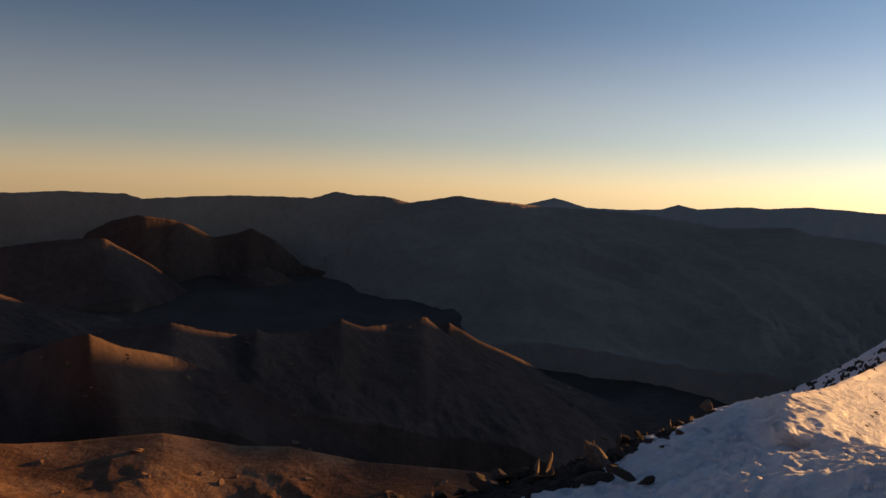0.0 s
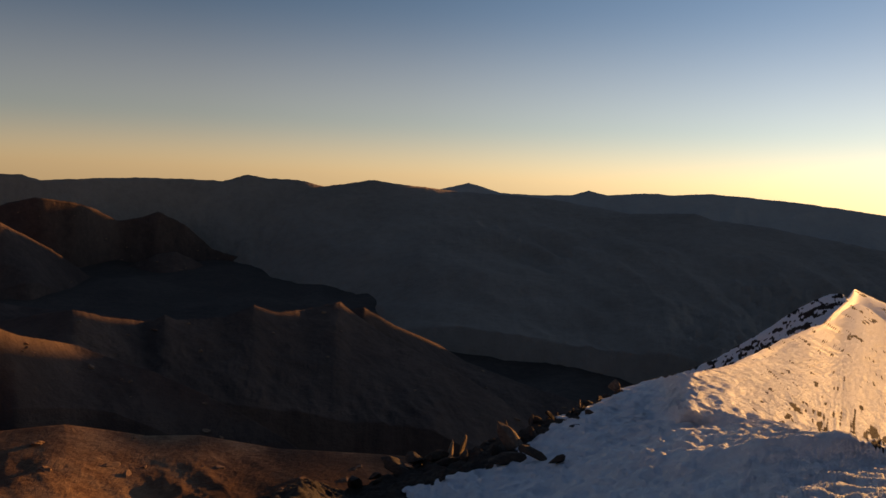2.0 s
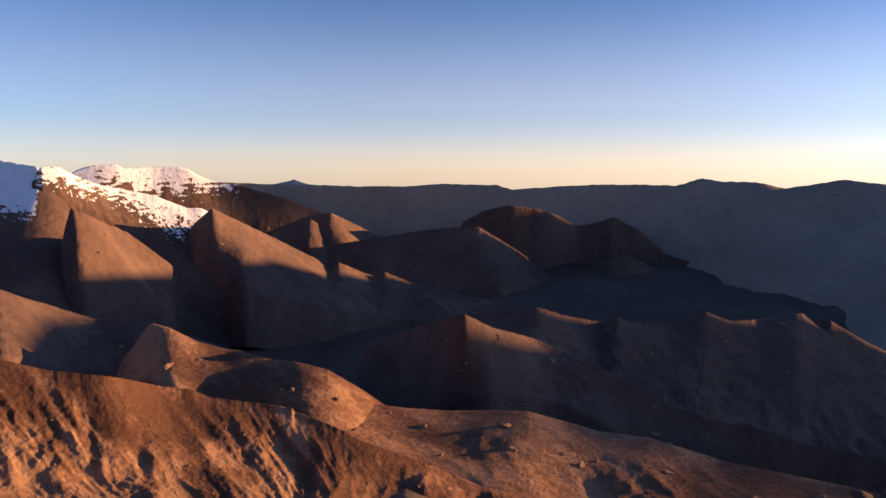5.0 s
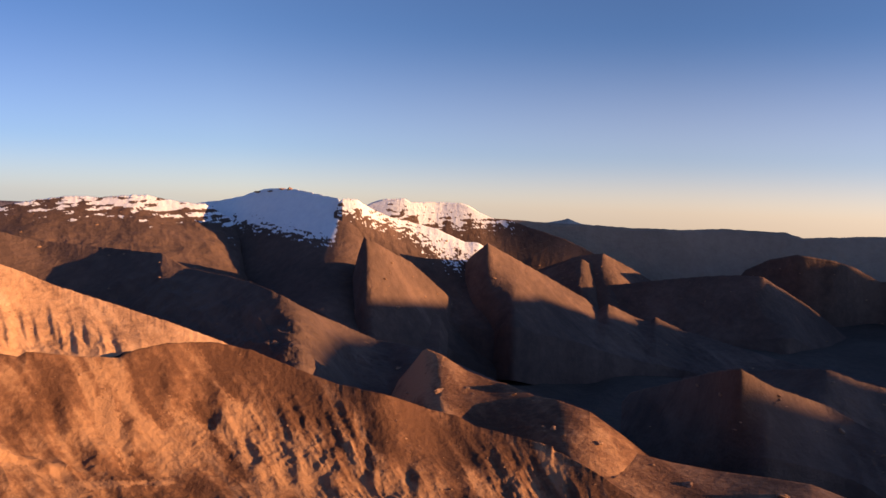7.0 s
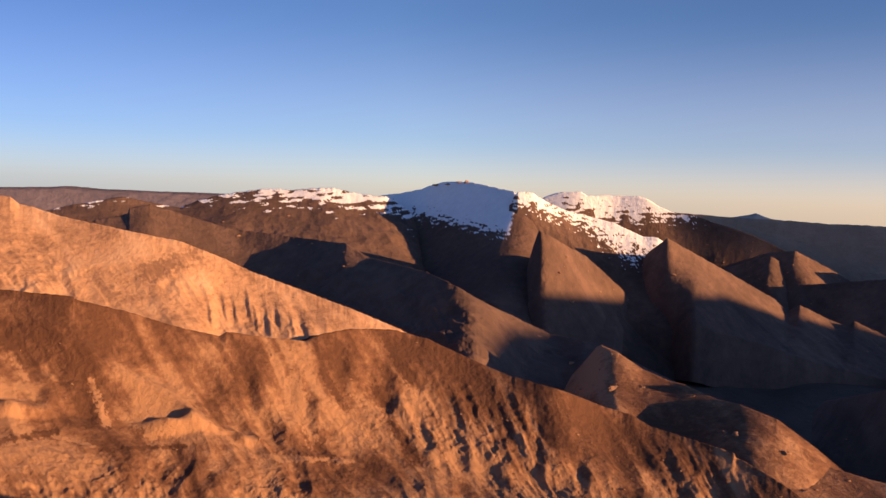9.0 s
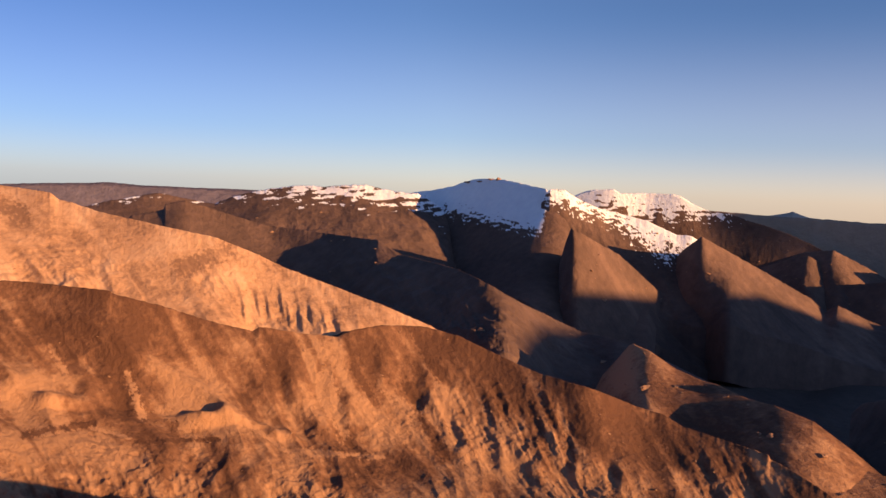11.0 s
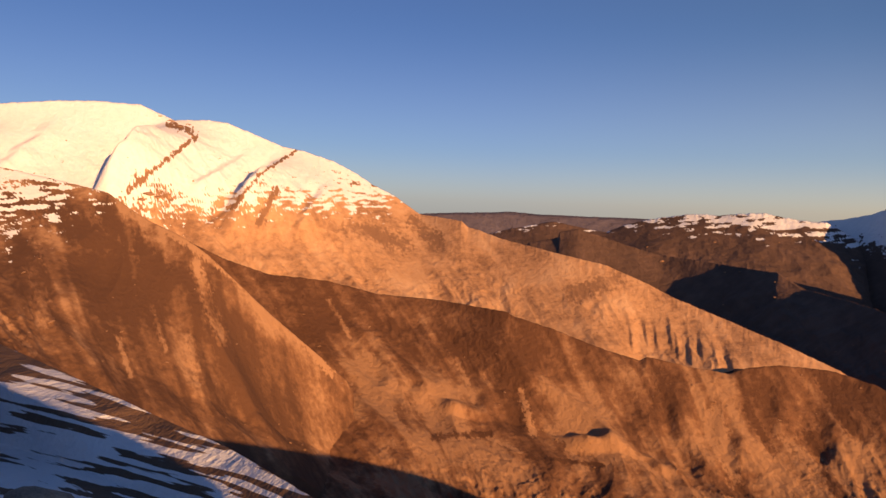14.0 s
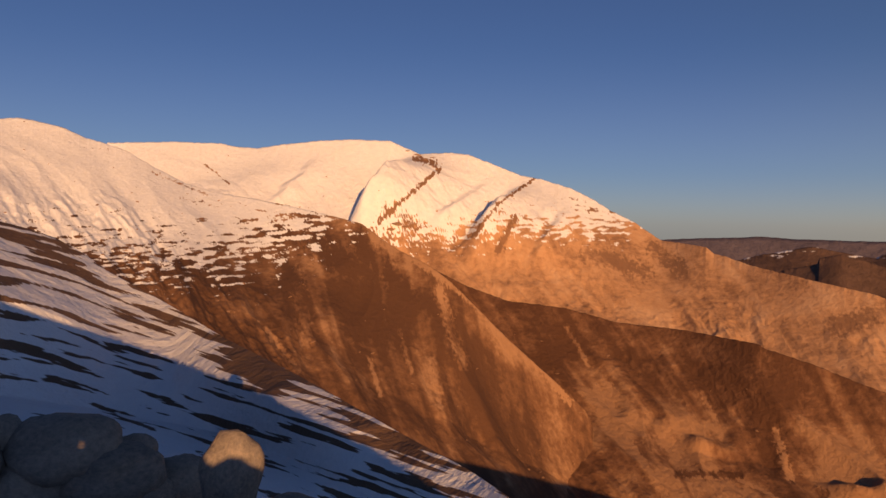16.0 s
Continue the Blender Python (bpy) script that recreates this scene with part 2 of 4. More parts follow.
def spot(ob, az, el):
    """The place on the near face of a mountain at a bearing and rise."""
    A, E, P, first = GRID[ob.name]
    j = int(np.argmin(np.abs(A[first] - az)))
    i = first + int(np.argmin(np.abs(E[first:, j] - el)))
    return Vector(P[i, j])


def spurs(*ribs):
    """Ribs that run down a mountain: (bearing and distance above, bearing and distance below, height, width of its left and right flank)."""
    def lift(A, R, D):
        out = 0 * R
        for a0, ra, a1, rb, h, wl, wr in ribs:
            t = (ra - R) / (ra - rb)
            mid = np.radians(a0 + (a1 - a0) * t) + 0.25 * wl / R * fbm(R / (wl * 1.5), R * 0, 3, int(a0))
            d = (A - mid) * R
            side = np.where(d > 0, 1 - d / wl, 1 + d / wr)
            out = out + h * smooth(side, 0, 1.1) * smooth(t, 0.02, 0.75) * (1 - smooth(t, 0.8, 1.15))
        return out
    return lift


def on_face(lines, az, el):
    """The distance at which the face between two lines shows at a bearing and rise."""
    q = np.linspace(0, 1, 400)
    (ea, ra), (eb, rb) = at(lines[0], np.array([az])), at(lines[1], np.array([az]))
    r = ra + (rb - ra) * q
    z = ra * np.tan(np.radians(ea)) * (1 - q) + rb * np.tan(np.radians(eb)) * q
    return float(r[np.argmin(np.abs(np.degrees(np.arctan2(z, r)) - el))])


def fins(lines, table, height, skew=1.5):
    """Short rock fins that stand out of a face: bearing, rise, width and length in degrees."""
    ribs = []
    for az, el, w, h in table:
        r0, r1 = on_face(lines, az, el + h / 2), on_face(lines, az, el - h / 2)
        wide = radians(w) * r0
        ribs.append((az, r0 + 6, az - skew * w / 2, min(r1, r0 - 10) - 6, height * wide, wide * 0.35, wide * 0.9))
    return ribs


def bands(A, E, table, seed=1, ragged=0.6):
    """Streaks of another ground or tone, some for sunlit ribs and shade: from bearing and rise to bearing and rise,
    half width in degrees, strength; ragged at the rim.
    """
    out = 0 * A
    n = 1.3 * fbm(A / 0.24, E / 0.24, 4, seed, 0.6)
    for a0, e0, a1, e1, w, k in table:
        da, de = a1 - a0, e1 - e0
        t = np.clip(((A - a0) * da + (E - e0) * de) / (da * da + de * de + 1e-9), 0, 1)
        d = np.hypot(A - a0 - t * da, E - e0 - t * de) / w
        out = out + k * (1 - smooth(d + ragged * n, 0.35, 1.25))
    return out


def snow_above(line, soft=0.5, spots=1.0, size=0.6, seed=3, gully=0.0, bare=None):
    """Snow above a line of (bearing, rise)."""
    a = np.array(line, float)

    def cover(A, E, R, g):
        lim = np.interp(-A, -a[:, 0], a[:, 1])
        k = (E - lim) / soft + spots * fbm(A / size, E / size * 4.5 + A * 0.3, 5, seed, 0.65) + gully * (-g - 0.45)
        k = np.clip(k, -1.4, 1.4)
        if bare:
            k = k - 1.6 * bands(A, E, bare, seed + 50, 0.9)
        return np.clip(0.5 + 0.5 * k, -0.2, 1.2)
    return cover


# ground to the horizon: the ridge on which one stands, its flanks and the valleys
def ground_height(x, y):
    u, v = x * SUN_U[0] + y * SUN_U[1], x * SUN_V[0] + y * SUN_V[1]
    r = np.hypot(x, y)
    z = np.interp(-v, [0, 1.5, 2.65, 3.72, 4.60, 40], [-0.5, 0.6, 1.93, 2.34, 2.65, 17.5]) - 0.28 * np.clip(v, 0, 310) - 0.55 * np.maximum(v - 310, 0) - 30.0 * (1 - np.exp(-np.maximum(v, 0) / 30)) - 0.35 * np.maximum(-v - 40, 0) - 0.5 * np.abs(u)
    floor = -620 + 0.07 * np.clip(r - 1200, 0, 4500)
    k = 60.0
    z = floor + k * np.logaddexp(0, np.clip((z - floor) / k, -30, 30))
    return z + smooth(r, 60, 600) * 25 * fbm(x / 300, y / 300, 4, 5)


ga = np.radians(np.linspace(180, -180, 361))[None]
gr = np.concatenate([[0.05], np.geomspace(0.5, 9000, 150)])[:, None]
gx, gy = -gr * np.sin(ga) + 0.2 * np.exp(-gr / 0.3), gr * np.cos(ga)
tagged(sheet("ground", gx, gy, ground_height(gx, gy), GROUND, 1.1 - 1.4 * smooth(gr + 12 * fbm(gx / 9, gy / 9, 3, 6), 20, 60)), "bare dark brown valley ground between the mountains", "ground", kind="structure")

FAR_RANGE_A = [
    (39.32, -1.3, 4800), (36.63, -0.82, 4800), (35.86, -0.62, 4800), (34.88, -0.94, 4800),
    (31.93, -1.25, 4800), (20.7, -1.44, 4800), (13.59, -1.27, 4800), (-3.26, -1.38, 4800),
    (-5.46, -0.99, 4800), (-6.86, -0.62, 4800), (-7.86, -0.34, 4800), (-8.87, -0.58, 4800),
    (-10.09, -0.94, 4800), (-12.89, -1, 4800), (-15.27, -0.87, 4800), (-16.35, -0.52, 4800),
    (-17.61, -0.79, 4800), (-20.29, -0.53, 4800), (-22.18, -0.57, 4800), (-24.54, -0.4, 4800),
    (-29.72, -0.68, 4800), (-32.74, -0.98, 4800), (-35.56, -1.31, 4800), (-39.52, -1.78, 4800),
]
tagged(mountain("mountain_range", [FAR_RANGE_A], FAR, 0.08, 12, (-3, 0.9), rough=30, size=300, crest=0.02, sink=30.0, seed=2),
       "mountain range on the far horizon, haze put into its pale colour", "mountain range", "ranges on the horizon")
FAR_PLATEAU_A = [
    (93, -2.05, 4850), (88.6, -1.06, 4850), (85.82, -0.86, 4850), (83.48, -0.74, 4850),
    (81.93, -0.64, 4850), (79.65, -0.75, 4850), (77.04, -0.78, 4850), (73.1, -0.78, 4850),
    (71.49, -0.82, 4850), (68.42, -0.98, 4850), (64.49, -1.54, 4850),
]
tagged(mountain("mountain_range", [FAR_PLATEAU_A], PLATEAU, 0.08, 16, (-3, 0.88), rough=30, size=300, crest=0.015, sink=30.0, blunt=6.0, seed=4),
       "upland plateau on the far horizon, haze put into its mauve colour", "mountain range", "ranges on the horizon")
DARK_RANGE_A = [
    (43.03, -0.72, 4190), (41.37, -0.79, 4195), (38.93, -0.91, 4200), (34.3, -1.02, 4216),
    (31.13, -1.09, 4226), (28.14, -1.08, 4236), (25.52, -0.86, 4245), (21.51, -0.96, 4259),
    (20.51, -1.28, 4262), (19.11, -1.19, 4267), (15.18, -0.88, 4280), (9.83, -0.87, 4298),
    (9.23, -0.91, 4300), (7.55, -0.39, 4293), (6.21, -0.62, 4287), (4.09, -0.63, 4277),
    (2.32, -1, 4269), (0.75, -0.75, 4262), (-1.15, -0.41, 4254), (-2.84, -0.63, 4246),
    (-4.65, -0.77, 4238), (-7.28, -1, 4227), (-10.1, -1.06, 4214), (-13.3, -1.19, 4200),
    (-16.87, -1.61, 4100), (-19.22, -1.98, 4030), (-23.55, -1.75, 3900), (-24.86, -2.15, 3869),
    (-28.44, -2.42, 3783), (-31.88, -2.96, 3700), (-35.7, -3.53, 3600), (-39.69, -4.31, 3500),
]
DARK_RANGE_B = [(43.03, -12.5, 3950), (28, -12.5, 3900), (12, -12.5, 3750), (5, -11.5, 3100), (-5, -11, 2500), (-20, -11.5, 2300), (-39.69, -13, 2000)]
tagged(mountain("mountain_range", [DARK_RANGE_A, DARK_RANGE_B], HAZE_PALED, 0.06, 60, (-11, 0.90), rough=55, size=300, skew=0.8, crest=0.02, blunt=8.0, sink=30.0, seed=6),
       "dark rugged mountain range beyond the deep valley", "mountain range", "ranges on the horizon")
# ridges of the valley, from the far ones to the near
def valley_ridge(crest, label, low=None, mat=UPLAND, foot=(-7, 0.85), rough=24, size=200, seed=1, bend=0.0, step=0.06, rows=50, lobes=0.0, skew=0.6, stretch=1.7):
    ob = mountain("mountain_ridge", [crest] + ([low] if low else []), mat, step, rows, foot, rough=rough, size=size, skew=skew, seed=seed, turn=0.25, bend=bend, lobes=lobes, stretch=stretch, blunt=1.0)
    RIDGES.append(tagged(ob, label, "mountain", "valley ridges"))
    return ob


valley_ridge([
    (24.5, -3.9, 3900), (22.4, -2.75, 3820), (20.7, -2.38, 3715), (18.4, -2.66, 3745), (17.3, -2.98, 3850),
    (15.9, -3.8, 3900), (14.4, -3.5, 3860), (13.4, -3.1, 3800), (11.6, -4.0, 3850), (9.8, -5.6, 3900), (7.0, -6.4, 3850)],
    "dark rocky knoll with a sunlit top", foot=(-5, 0.985), rough=30, seed=8)
valley_ridge([
    (38.2, -4.5, 3950), (36.2, -3.7, 3880), (34.9, -3.2, 3800), (33.3, -2.96, 3740), (31.5, -3.8, 3800), (29.75, -4.77, 3850),
    (27.5, -5.0, 3800), (25.3, -5.3, 3760)],
    "dark brown ridge with a sunlit spur", [(38.2, -7.5, 3650), (35.5, -7.2, 3600), (32.4, -6.6, 3440), (28.5, -8.0, 3640), (25.3, -8.5, 3560)], rough=18, seed=9)
valley_ridge([
    (39.7, -5.2, 3900), (37.5, -4.4, 3820), (35.9, -3.75, 3760), (34.75, -3.4, 3700), (33.3, -4.15, 3745), (31.96, -4.88, 3790), (30.3, -5.4, 3740)],
    "dark brown ridge with a sunlit spur", [(39.7, -7.9, 3600), (34.0, -7.0, 3420), (31.4, -7.6, 3600), (30.3, -8.0, 3560)], rough=16, seed=19)
valley_ridge([
    (16.5, -7.3, 3760), (14.6, -6.5, 3740), (13.3, -5.95, 3700), (12.2, -5.8, 3670), (11.1, -6.3, 3700), (9.9, -7.0, 3740), (8, -7.6, 3700), (5, -8.4, 3620)],
    "dark ridge with a faint sunlit flank", foot=(-4, 0.93), seed=7)
valley_ridge([
    (37.5, -6.3, 3690), (35.1, -5.5, 3650), (31.15, -4.9, 3560), (28.74, -4.49, 3500), (26.72, -4.2, 3450), (24.6, -3.97, 3390), (22.7, -3.95, 3330),
    (21.47, -4.7, 3400), (19.85, -5.65, 3480), (17.62, -7.4, 3580), (15.63, -7.6, 3540), (12, -8.6, 3440)],
    "broad dark hill in evening shade with a sunlit edge", [(37.5, -9.5, 3450), (28, -9, 3180), (21.0, -7.6, 3090), (17.5, -9.2, 3330), (12, -11, 3200)], rough=22, size=260, seed=10)
valley_ridge([
    (43.9, -5.6, 2860), (42.6, -3.6, 2740), (41.42, -2.58, 2670), (39.5, -3.55, 2740), (36.7, -4.98, 2840), (34.35, -6.2, 2930), (33.5, -6.95, 2960),
    (32.77, -6.45, 2920), (30.76, -7.3, 3010), (29.9, -7.5, 2990), (29.55, -7.14, 2960), (27.73, -7.9, 3060), (25, -8.5, 2980), (22, -9.2, 2880), (18, -9.8, 2780), (12, -10.6, 2680), (4, -11.4, 2600)],
    "long brown ridge with a sunlit spur, falling into the shaded valley",
    [(43.9, -9.2, 2600), (41.4, -8.8, 2520), (39.3, -8.4, 2370), (36, -9.2, 2490), (32, -10, 2600), (28, -10.5, 2640), (18, -13, 2450), (4, -15, 2250)],
    rough=14, size=120, skew=0.9, seed=12)
valley_ridge([
    (6.0, -11.0, 2160), (3.0, -10.2, 2010), (0.4, -9.6, 1880), (-0.76, -9.45, 1830), (-3.05, -10.68, 1925), (-6.34, -11.95, 2040), (-8.2, -13.0, 2000), (-12, -14.2, 1920), (-17, -15.4, 1850)],
    "dark spur whose crest catches the low sun",
    [(6.0, -16.5, 1780), (0, -15.4, 1660), (-5.0, -14.8, 1640), (-7.4, -15.2, 1760), (-12, -17.5, 1640), (-17, -19.5, 1580)], rough=9, size=140, seed=28)
valley_ridge([
    (28, -11.2, 1640), (24, -10.3, 1560), (20.5, -9.75, 1500), (18.58, -9.58, 1450), (16.56, -10.13, 1490), (14.18, -10.47, 1530), (13.6, -10.4, 1510), (12.9, -10.0, 1495), (12.2, -10.4, 1510), (9.0, -10.2, 1560),
    (6.95, -9.4, 1590), (5.5, -9.9, 1625), (3.4, -9.7, 1690), (0.94, -9.1, 1710), (0.2, -9.7, 1740), (-2.5, -11.5, 1700), (-6, -13, 1640), (-11, -15.5, 1600), (-16, -19, 1560)],
    "low dark ridge with sunlit humps along its crest", [(28, -16.5, 1380), (18, -15.5, 1260), (10, -16, 1290), (-6, -18, 1330), (-16, -22, 1300)], rough=9, size=140, seed=27)
valley_ridge([
    (31.5, -12.6, 1330), (28.0, -11.4, 1180), (25.3, -10.4, 1060), (23.85, -10.1, 1000), (21.8, -11.05, 1045), (18.34, -11.88, 1125), (16.8, -12.6, 1110), (13.5, -13.8, 1060), (10, -15.5, 1010), (5, -18.3, 960), (0, -21.5, 900)],
    "low brown spur whose crest catches the sun",
    [(31.5, -17.5, 1140), (22, -15.6, 975), (17, -16, 1000), (10, -19, 960), (0, -25, 860)], rough=6, size=110, seed=29)

SNOW_PLATEAU_A = [
    (85.78, -2.93, 3300), (84.22, -2.5, 3300), (81.91, -1.86, 3300), (78.89, -1.21, 3300),
    (75.24, -1.83, 3300), (73.99, -1.28, 3300), (72.7, -0.9, 3300), (71.05, -0.57, 3300),
    (69.35, -0.3, 3300), (67.61, -0.29, 3300), (66.19, -0.15, 3300), (64.93, -0.05, 3300),
    (64, -0.24, 3300), (62.89, -0.45, 3300), (61.2, -0.49, 3300), (60.23, -1.04, 3300),
    (58.27, -2.13, 3300),
]
RIDGES.append(tagged(mountain("snowy_mountain", [SNOW_PLATEAU_A], UPLAND, 0.05, 90, (-6, 0.75), rough=50, size=260, skew=0.3, sink=25.0, seed=14,
                snow=snow_above([(86, -1.5), (78, -0.9), (70, -0.8), (64, -0.9), (60, -1.3), (57, -2.0)], 0.7, 1.9, 1.4)),
       "brown plateau mountain with a thin crust of snow on top", "mountain", "snow mountains"))
BACK_SNOW_PEAK_A = [
    (51.19, -1.03, 4130), (49.94, -0.09, 4120), (49.03, 0.23, 4110), (47.43, 0.35, 4060),
    (47.01, 0.09, 4070), (46.41, 0.12, 4090), (45.2, 0.17, 4110), (43.6, 0.17, 4080),
    (42.99, 0.08, 4060), (42.16, -0.41, 4070), (41.14, -0.84, 4080), (39.94, -0.9, 4060),
    (38.33, -1.42, 4020), (35.94, -2.09, 3970), (34.35, -2.79, 3950), (32.37, -3.85, 3930),
]
RIDGES.append(tagged(mountain("snowy_mountain", [BACK_SNOW_PEAK_A, [(51.19, -5, 3990), (43, -5.5, 3950), (36, -6, 3880), (32.37, -6.5, 3850)]], UPLAND, 0.05, 60, (-4, 0.85), rough=45, size=240, skew=0.4, sink=25.0, seed=16,
                snow=snow_above([(52, -1.0), (47, -0.9), (45, -1.2), (41, -1.0), (39, -0.6), (36, 0.5), (30, 2)], 0.6, 1.9, 0.8, gully=2.4)),
       "craggy snow-covered peak with bare rock ribs", "mountain", "snow mountains"))
SNOW_DOME_A = [
    (64.33, -1.98, 3700), (62.14, -0.61, 3600), (61.2, -0.41, 3550), (60.25, -0.29, 3493),
    (58.73, 0.09, 3400), (57.58, 0.54, 3320), (56.81, 0.7, 3266), (56.02, 0.7, 3211),
    (55.24, 0.7, 3156), (54.44, 0.58, 3100), (52.84, 0.3, 2962), (52.12, 0.17, 2900),
    (51.4, -0.84, 2840), (50.67, -1.93, 2785), (50.32, -2.48, 2760), (49.47, -3.9, 2710), (48, -5.2, 2620), (46, -7.0, 2520),
    (44, -8.5, 2430),
]
dome = tagged(mountain("snowy_mountain", [SNOW_DOME_A], UPLAND, 0.05, 90, (-8, 0.78), rough=7, size=330, seed=18,
                snow=snow_above([(65, -1.3), (60, -1.6), (57, -2.0), (54, -2.6), (52.4, -2.9), (51.7, 0.5), (49, 2.0)], 0.7, 1.0, 0.7)),
       "domed summit with a smooth shaded snowfield", "mountain", "snow mountains")
SNOW_SHOULDER_A = [
    (52.42, -0.28, 2850), (52.04, 0.17, 2850), (50.84, 0.15, 2850), (49.81, -0.44, 2863),
    (48.78, -0.88, 2875), (46.74, -1.35, 2900), (45.11, -1.68, 2883), (44.29, -2.04, 2874),
    (43.06, -2.54, 2861), (42.05, -2.57, 2850), (41.02, -3.16, 2850), (39.74, -4.7, 2850),
]
RIDGES.append(tagged(mountain("snowy_mountain", [SNOW_SHOULDER_A, [(52.42, -6, 2640), (49, -7, 2580), (45, -8, 2530), (41, -8.5, 2470), (39.74, -9, 2450)]], UPLAND, 0.05, 80, (-7, 0.8), rough=40, size=200, skew=0.5, seed=20,
                snow=snow_above([(53, -0.2), (50.5, -0.9), (48, -1.7), (45, -2.8), (42, -3.9), (40.4, -3.9), (39, 0)], 0.6, 2.0, 0.6, gully=1.8)),
       "sunlit snowy shoulder above bare brown rock", "mountain", "snow mountains"))
valley_ridge([
    (51.6, -7.4, 2660), (51.0, -5.4, 2560), (50.6, -3.62, 2480), (50.25, -2.5, 2420), (49.5, -2.8, 2445), (48.26, -3.45, 2490),
    (46.9, -4.1, 2530), (45.2, -5.5, 2575), (43.5, -7.0, 2620), (42, -8.0, 2650), (39.5, -9.05, 2650)],
    "steep brown spur with a sunlit three-cornered face",
    [(51.6, -10.5, 2290), (49.6, -9.4, 2215), (47, -9.7, 2280), (44, -10.2, 2400), (39.5, -12, 2420)], rough=12, size=90, skew=0.9, seed=22, step=0.05, rows=80)
LONG_RIDGE_A = [
    (81.13, -2.9, 2300), (79.43, -2.57, 2279), (78.53, -2.32, 2267), (78.43, -1.94, 2266),
    (77.16, -1.67, 2250), (75.9, -2.01, 2239), (74.07, -2.57, 2223), (72.2, -3.06, 2207),
    (71.33, -3.22, 2200), (67.54, -3.61, 2080), (63.9, -3.97, 1883), (62.39, -4.9, 1800),
    (60.09, -5.35, 1670), (58.14, -5.77, 1560), (56.95, -6.25, 1480), (55.75, -6.81, 1430),
    (54.73, -7.38, 1420), (52.08, -8.49, 1500), (49.2, -9.67, 1520), (48.38, -9.79, 1500),
    (46.74, -10.08, 1430), (45.29, -10.53, 1400), (43.01, -11.28, 1370), (39.91, -12.45, 1300),
    (38.28, -12.92, 1250), (35.85, -13.56, 1200), (31.68, -14.96, 1150),
]
LONG_RIDGE_B = [
    (81.13, -9, 1900), (70, -9.5, 1830), (64, -10, 1520), (58, -12, 1230), (54.4, -12.5, 1090), (51, -13.2, 1250), (48, -13.8, 1260), (44, -15, 1100), (38, -17.5, 960), (31.68, -20, 900),
]
valley_ridge(LONG_RIDGE_A, "long brown ridge, partly in deep shade", LONG_RIDGE_B, rough=14, size=130, skew=0.5, step=0.05, rows=80, seed=24)
LOWER_SPUR_A = [
    (48.05, -13.33, 1400), (46.39, -11.24, 1330), (45.76, -10.38, 1250), (45.46, -10.25, 1210),
    (44.38, -10.62, 1200), (42.56, -11.63, 1220), (40.68, -12.27, 1230), (39.72, -12.4, 1200),
    (37.6, -13.15, 1100), (36.02, -13.33, 1060), (33.63, -14, 1040), (31.21, -15.42, 1020),
    (28.75, -17.02, 1000),
]
RIDGES.append(tagged(mountain("mountain_ridge", [[(az, el, r * 0.9) for az, el, r in LOWER_SPUR_A]], BROWN, 0.06, 60, (-8, 0.75), rough=7, size=120, skew=0.6, turn=2.5, crest=0.0, bend=-0.12, lobes=14, seed=26),
       "rounded brown spur with a sunlit flank", "mountain", "valley ridges"))
CREST_SPUR_A = [
    (40.01, -17.14, 1000), (36.85, -16.07, 980), (35.25, -15.3, 950), (34.24, -15.11, 915),
    (32.83, -15.65, 900), (31.21, -16.28, 893), (27.93, -16.72, 885), (25.03, -16.87, 878),
    (22.97, -16.85, 870), (20.5, -16.84, 855), (19.07, -16.83, 845), (16.41, -17.41, 835),
    (13.99, -17.92, 825), (10.44, -18.11, 812), (5.07, -19.18, 760), (0.25, -19.46, 748),
    (-3.84, -19.62, 742), (-7.98, -20.07, 735),
]
RIDGES.append(tagged(mountain("mountain_ridge", [CREST_SPUR_A], BROWN, 0.06, 60, (-8, 0.7), rough=4, size=110, skew=0.8, turn=3.0, crest=0.0, bend=-0.12, lobes=10, seed=32),
       "smooth brown spur below the summit ridge", "mountain", "valley ridges"))

# First three: a sunlit rib painted paler; the others vary in tone.
SHOULDER_MARKS = [
    (105.60, -2.72, 102.15, -5.10, 0.29, 0.90), (102.15, -5.10, 98.06, -8.25, 0.31, 1.00), (98.06, -8.25, 94.37, -12.48, 0.25, 0.90),
    (103.77, -5.12, 101.89, -10.29, 0.46, 0.70), (108.72, -9.88, 107.83, -12.42, 0.17, 0.80), (106.55, -7.92, 105.64, -10.88, 0.19, 0.60),
    (113.84, -3.94, 113.16, -8.64, 0.50, 0.50), (115.90, -7.80, 113.61, -10.75, 0.19, 0.60), (112.89, -1.98, 109.37, -3.55, 0.77, -0.50),
    (109.38, -1.56, 105.77, -5.93, 0.77, -0.45), (104.12, -9.90, 103.47, -13.03, 0.27, 0.40),
]
# Tone streaks; the one at bearing 86.8 paints a step's shade.
BROWN_MARKS = [
    (94.65, -7.38, 93.13, -9.90, 0.17, 0.70), (92.86, -11.65, 91.57, -12.68, 0.15, 0.70), (91.59, -11.21, 89.37, -13.97, 0.21, 0.80),
    (85.38, -11.26, 84.51, -12.90, 0.19, 0.60), (80.70, -13.31, 79.66, -16.09, 0.29, 1.00), (90.34, -14.60, 87.73, -17.95, 0.25, 0.80),
    (77.62, -16.02, 75.05, -16.78, 0.42, 0.90), (86.79, -16.67, 82.82, -16.32, 0.26, -0.80), (83.00, -16.55, 80.42, -17.41, 0.10, 0.80),
]
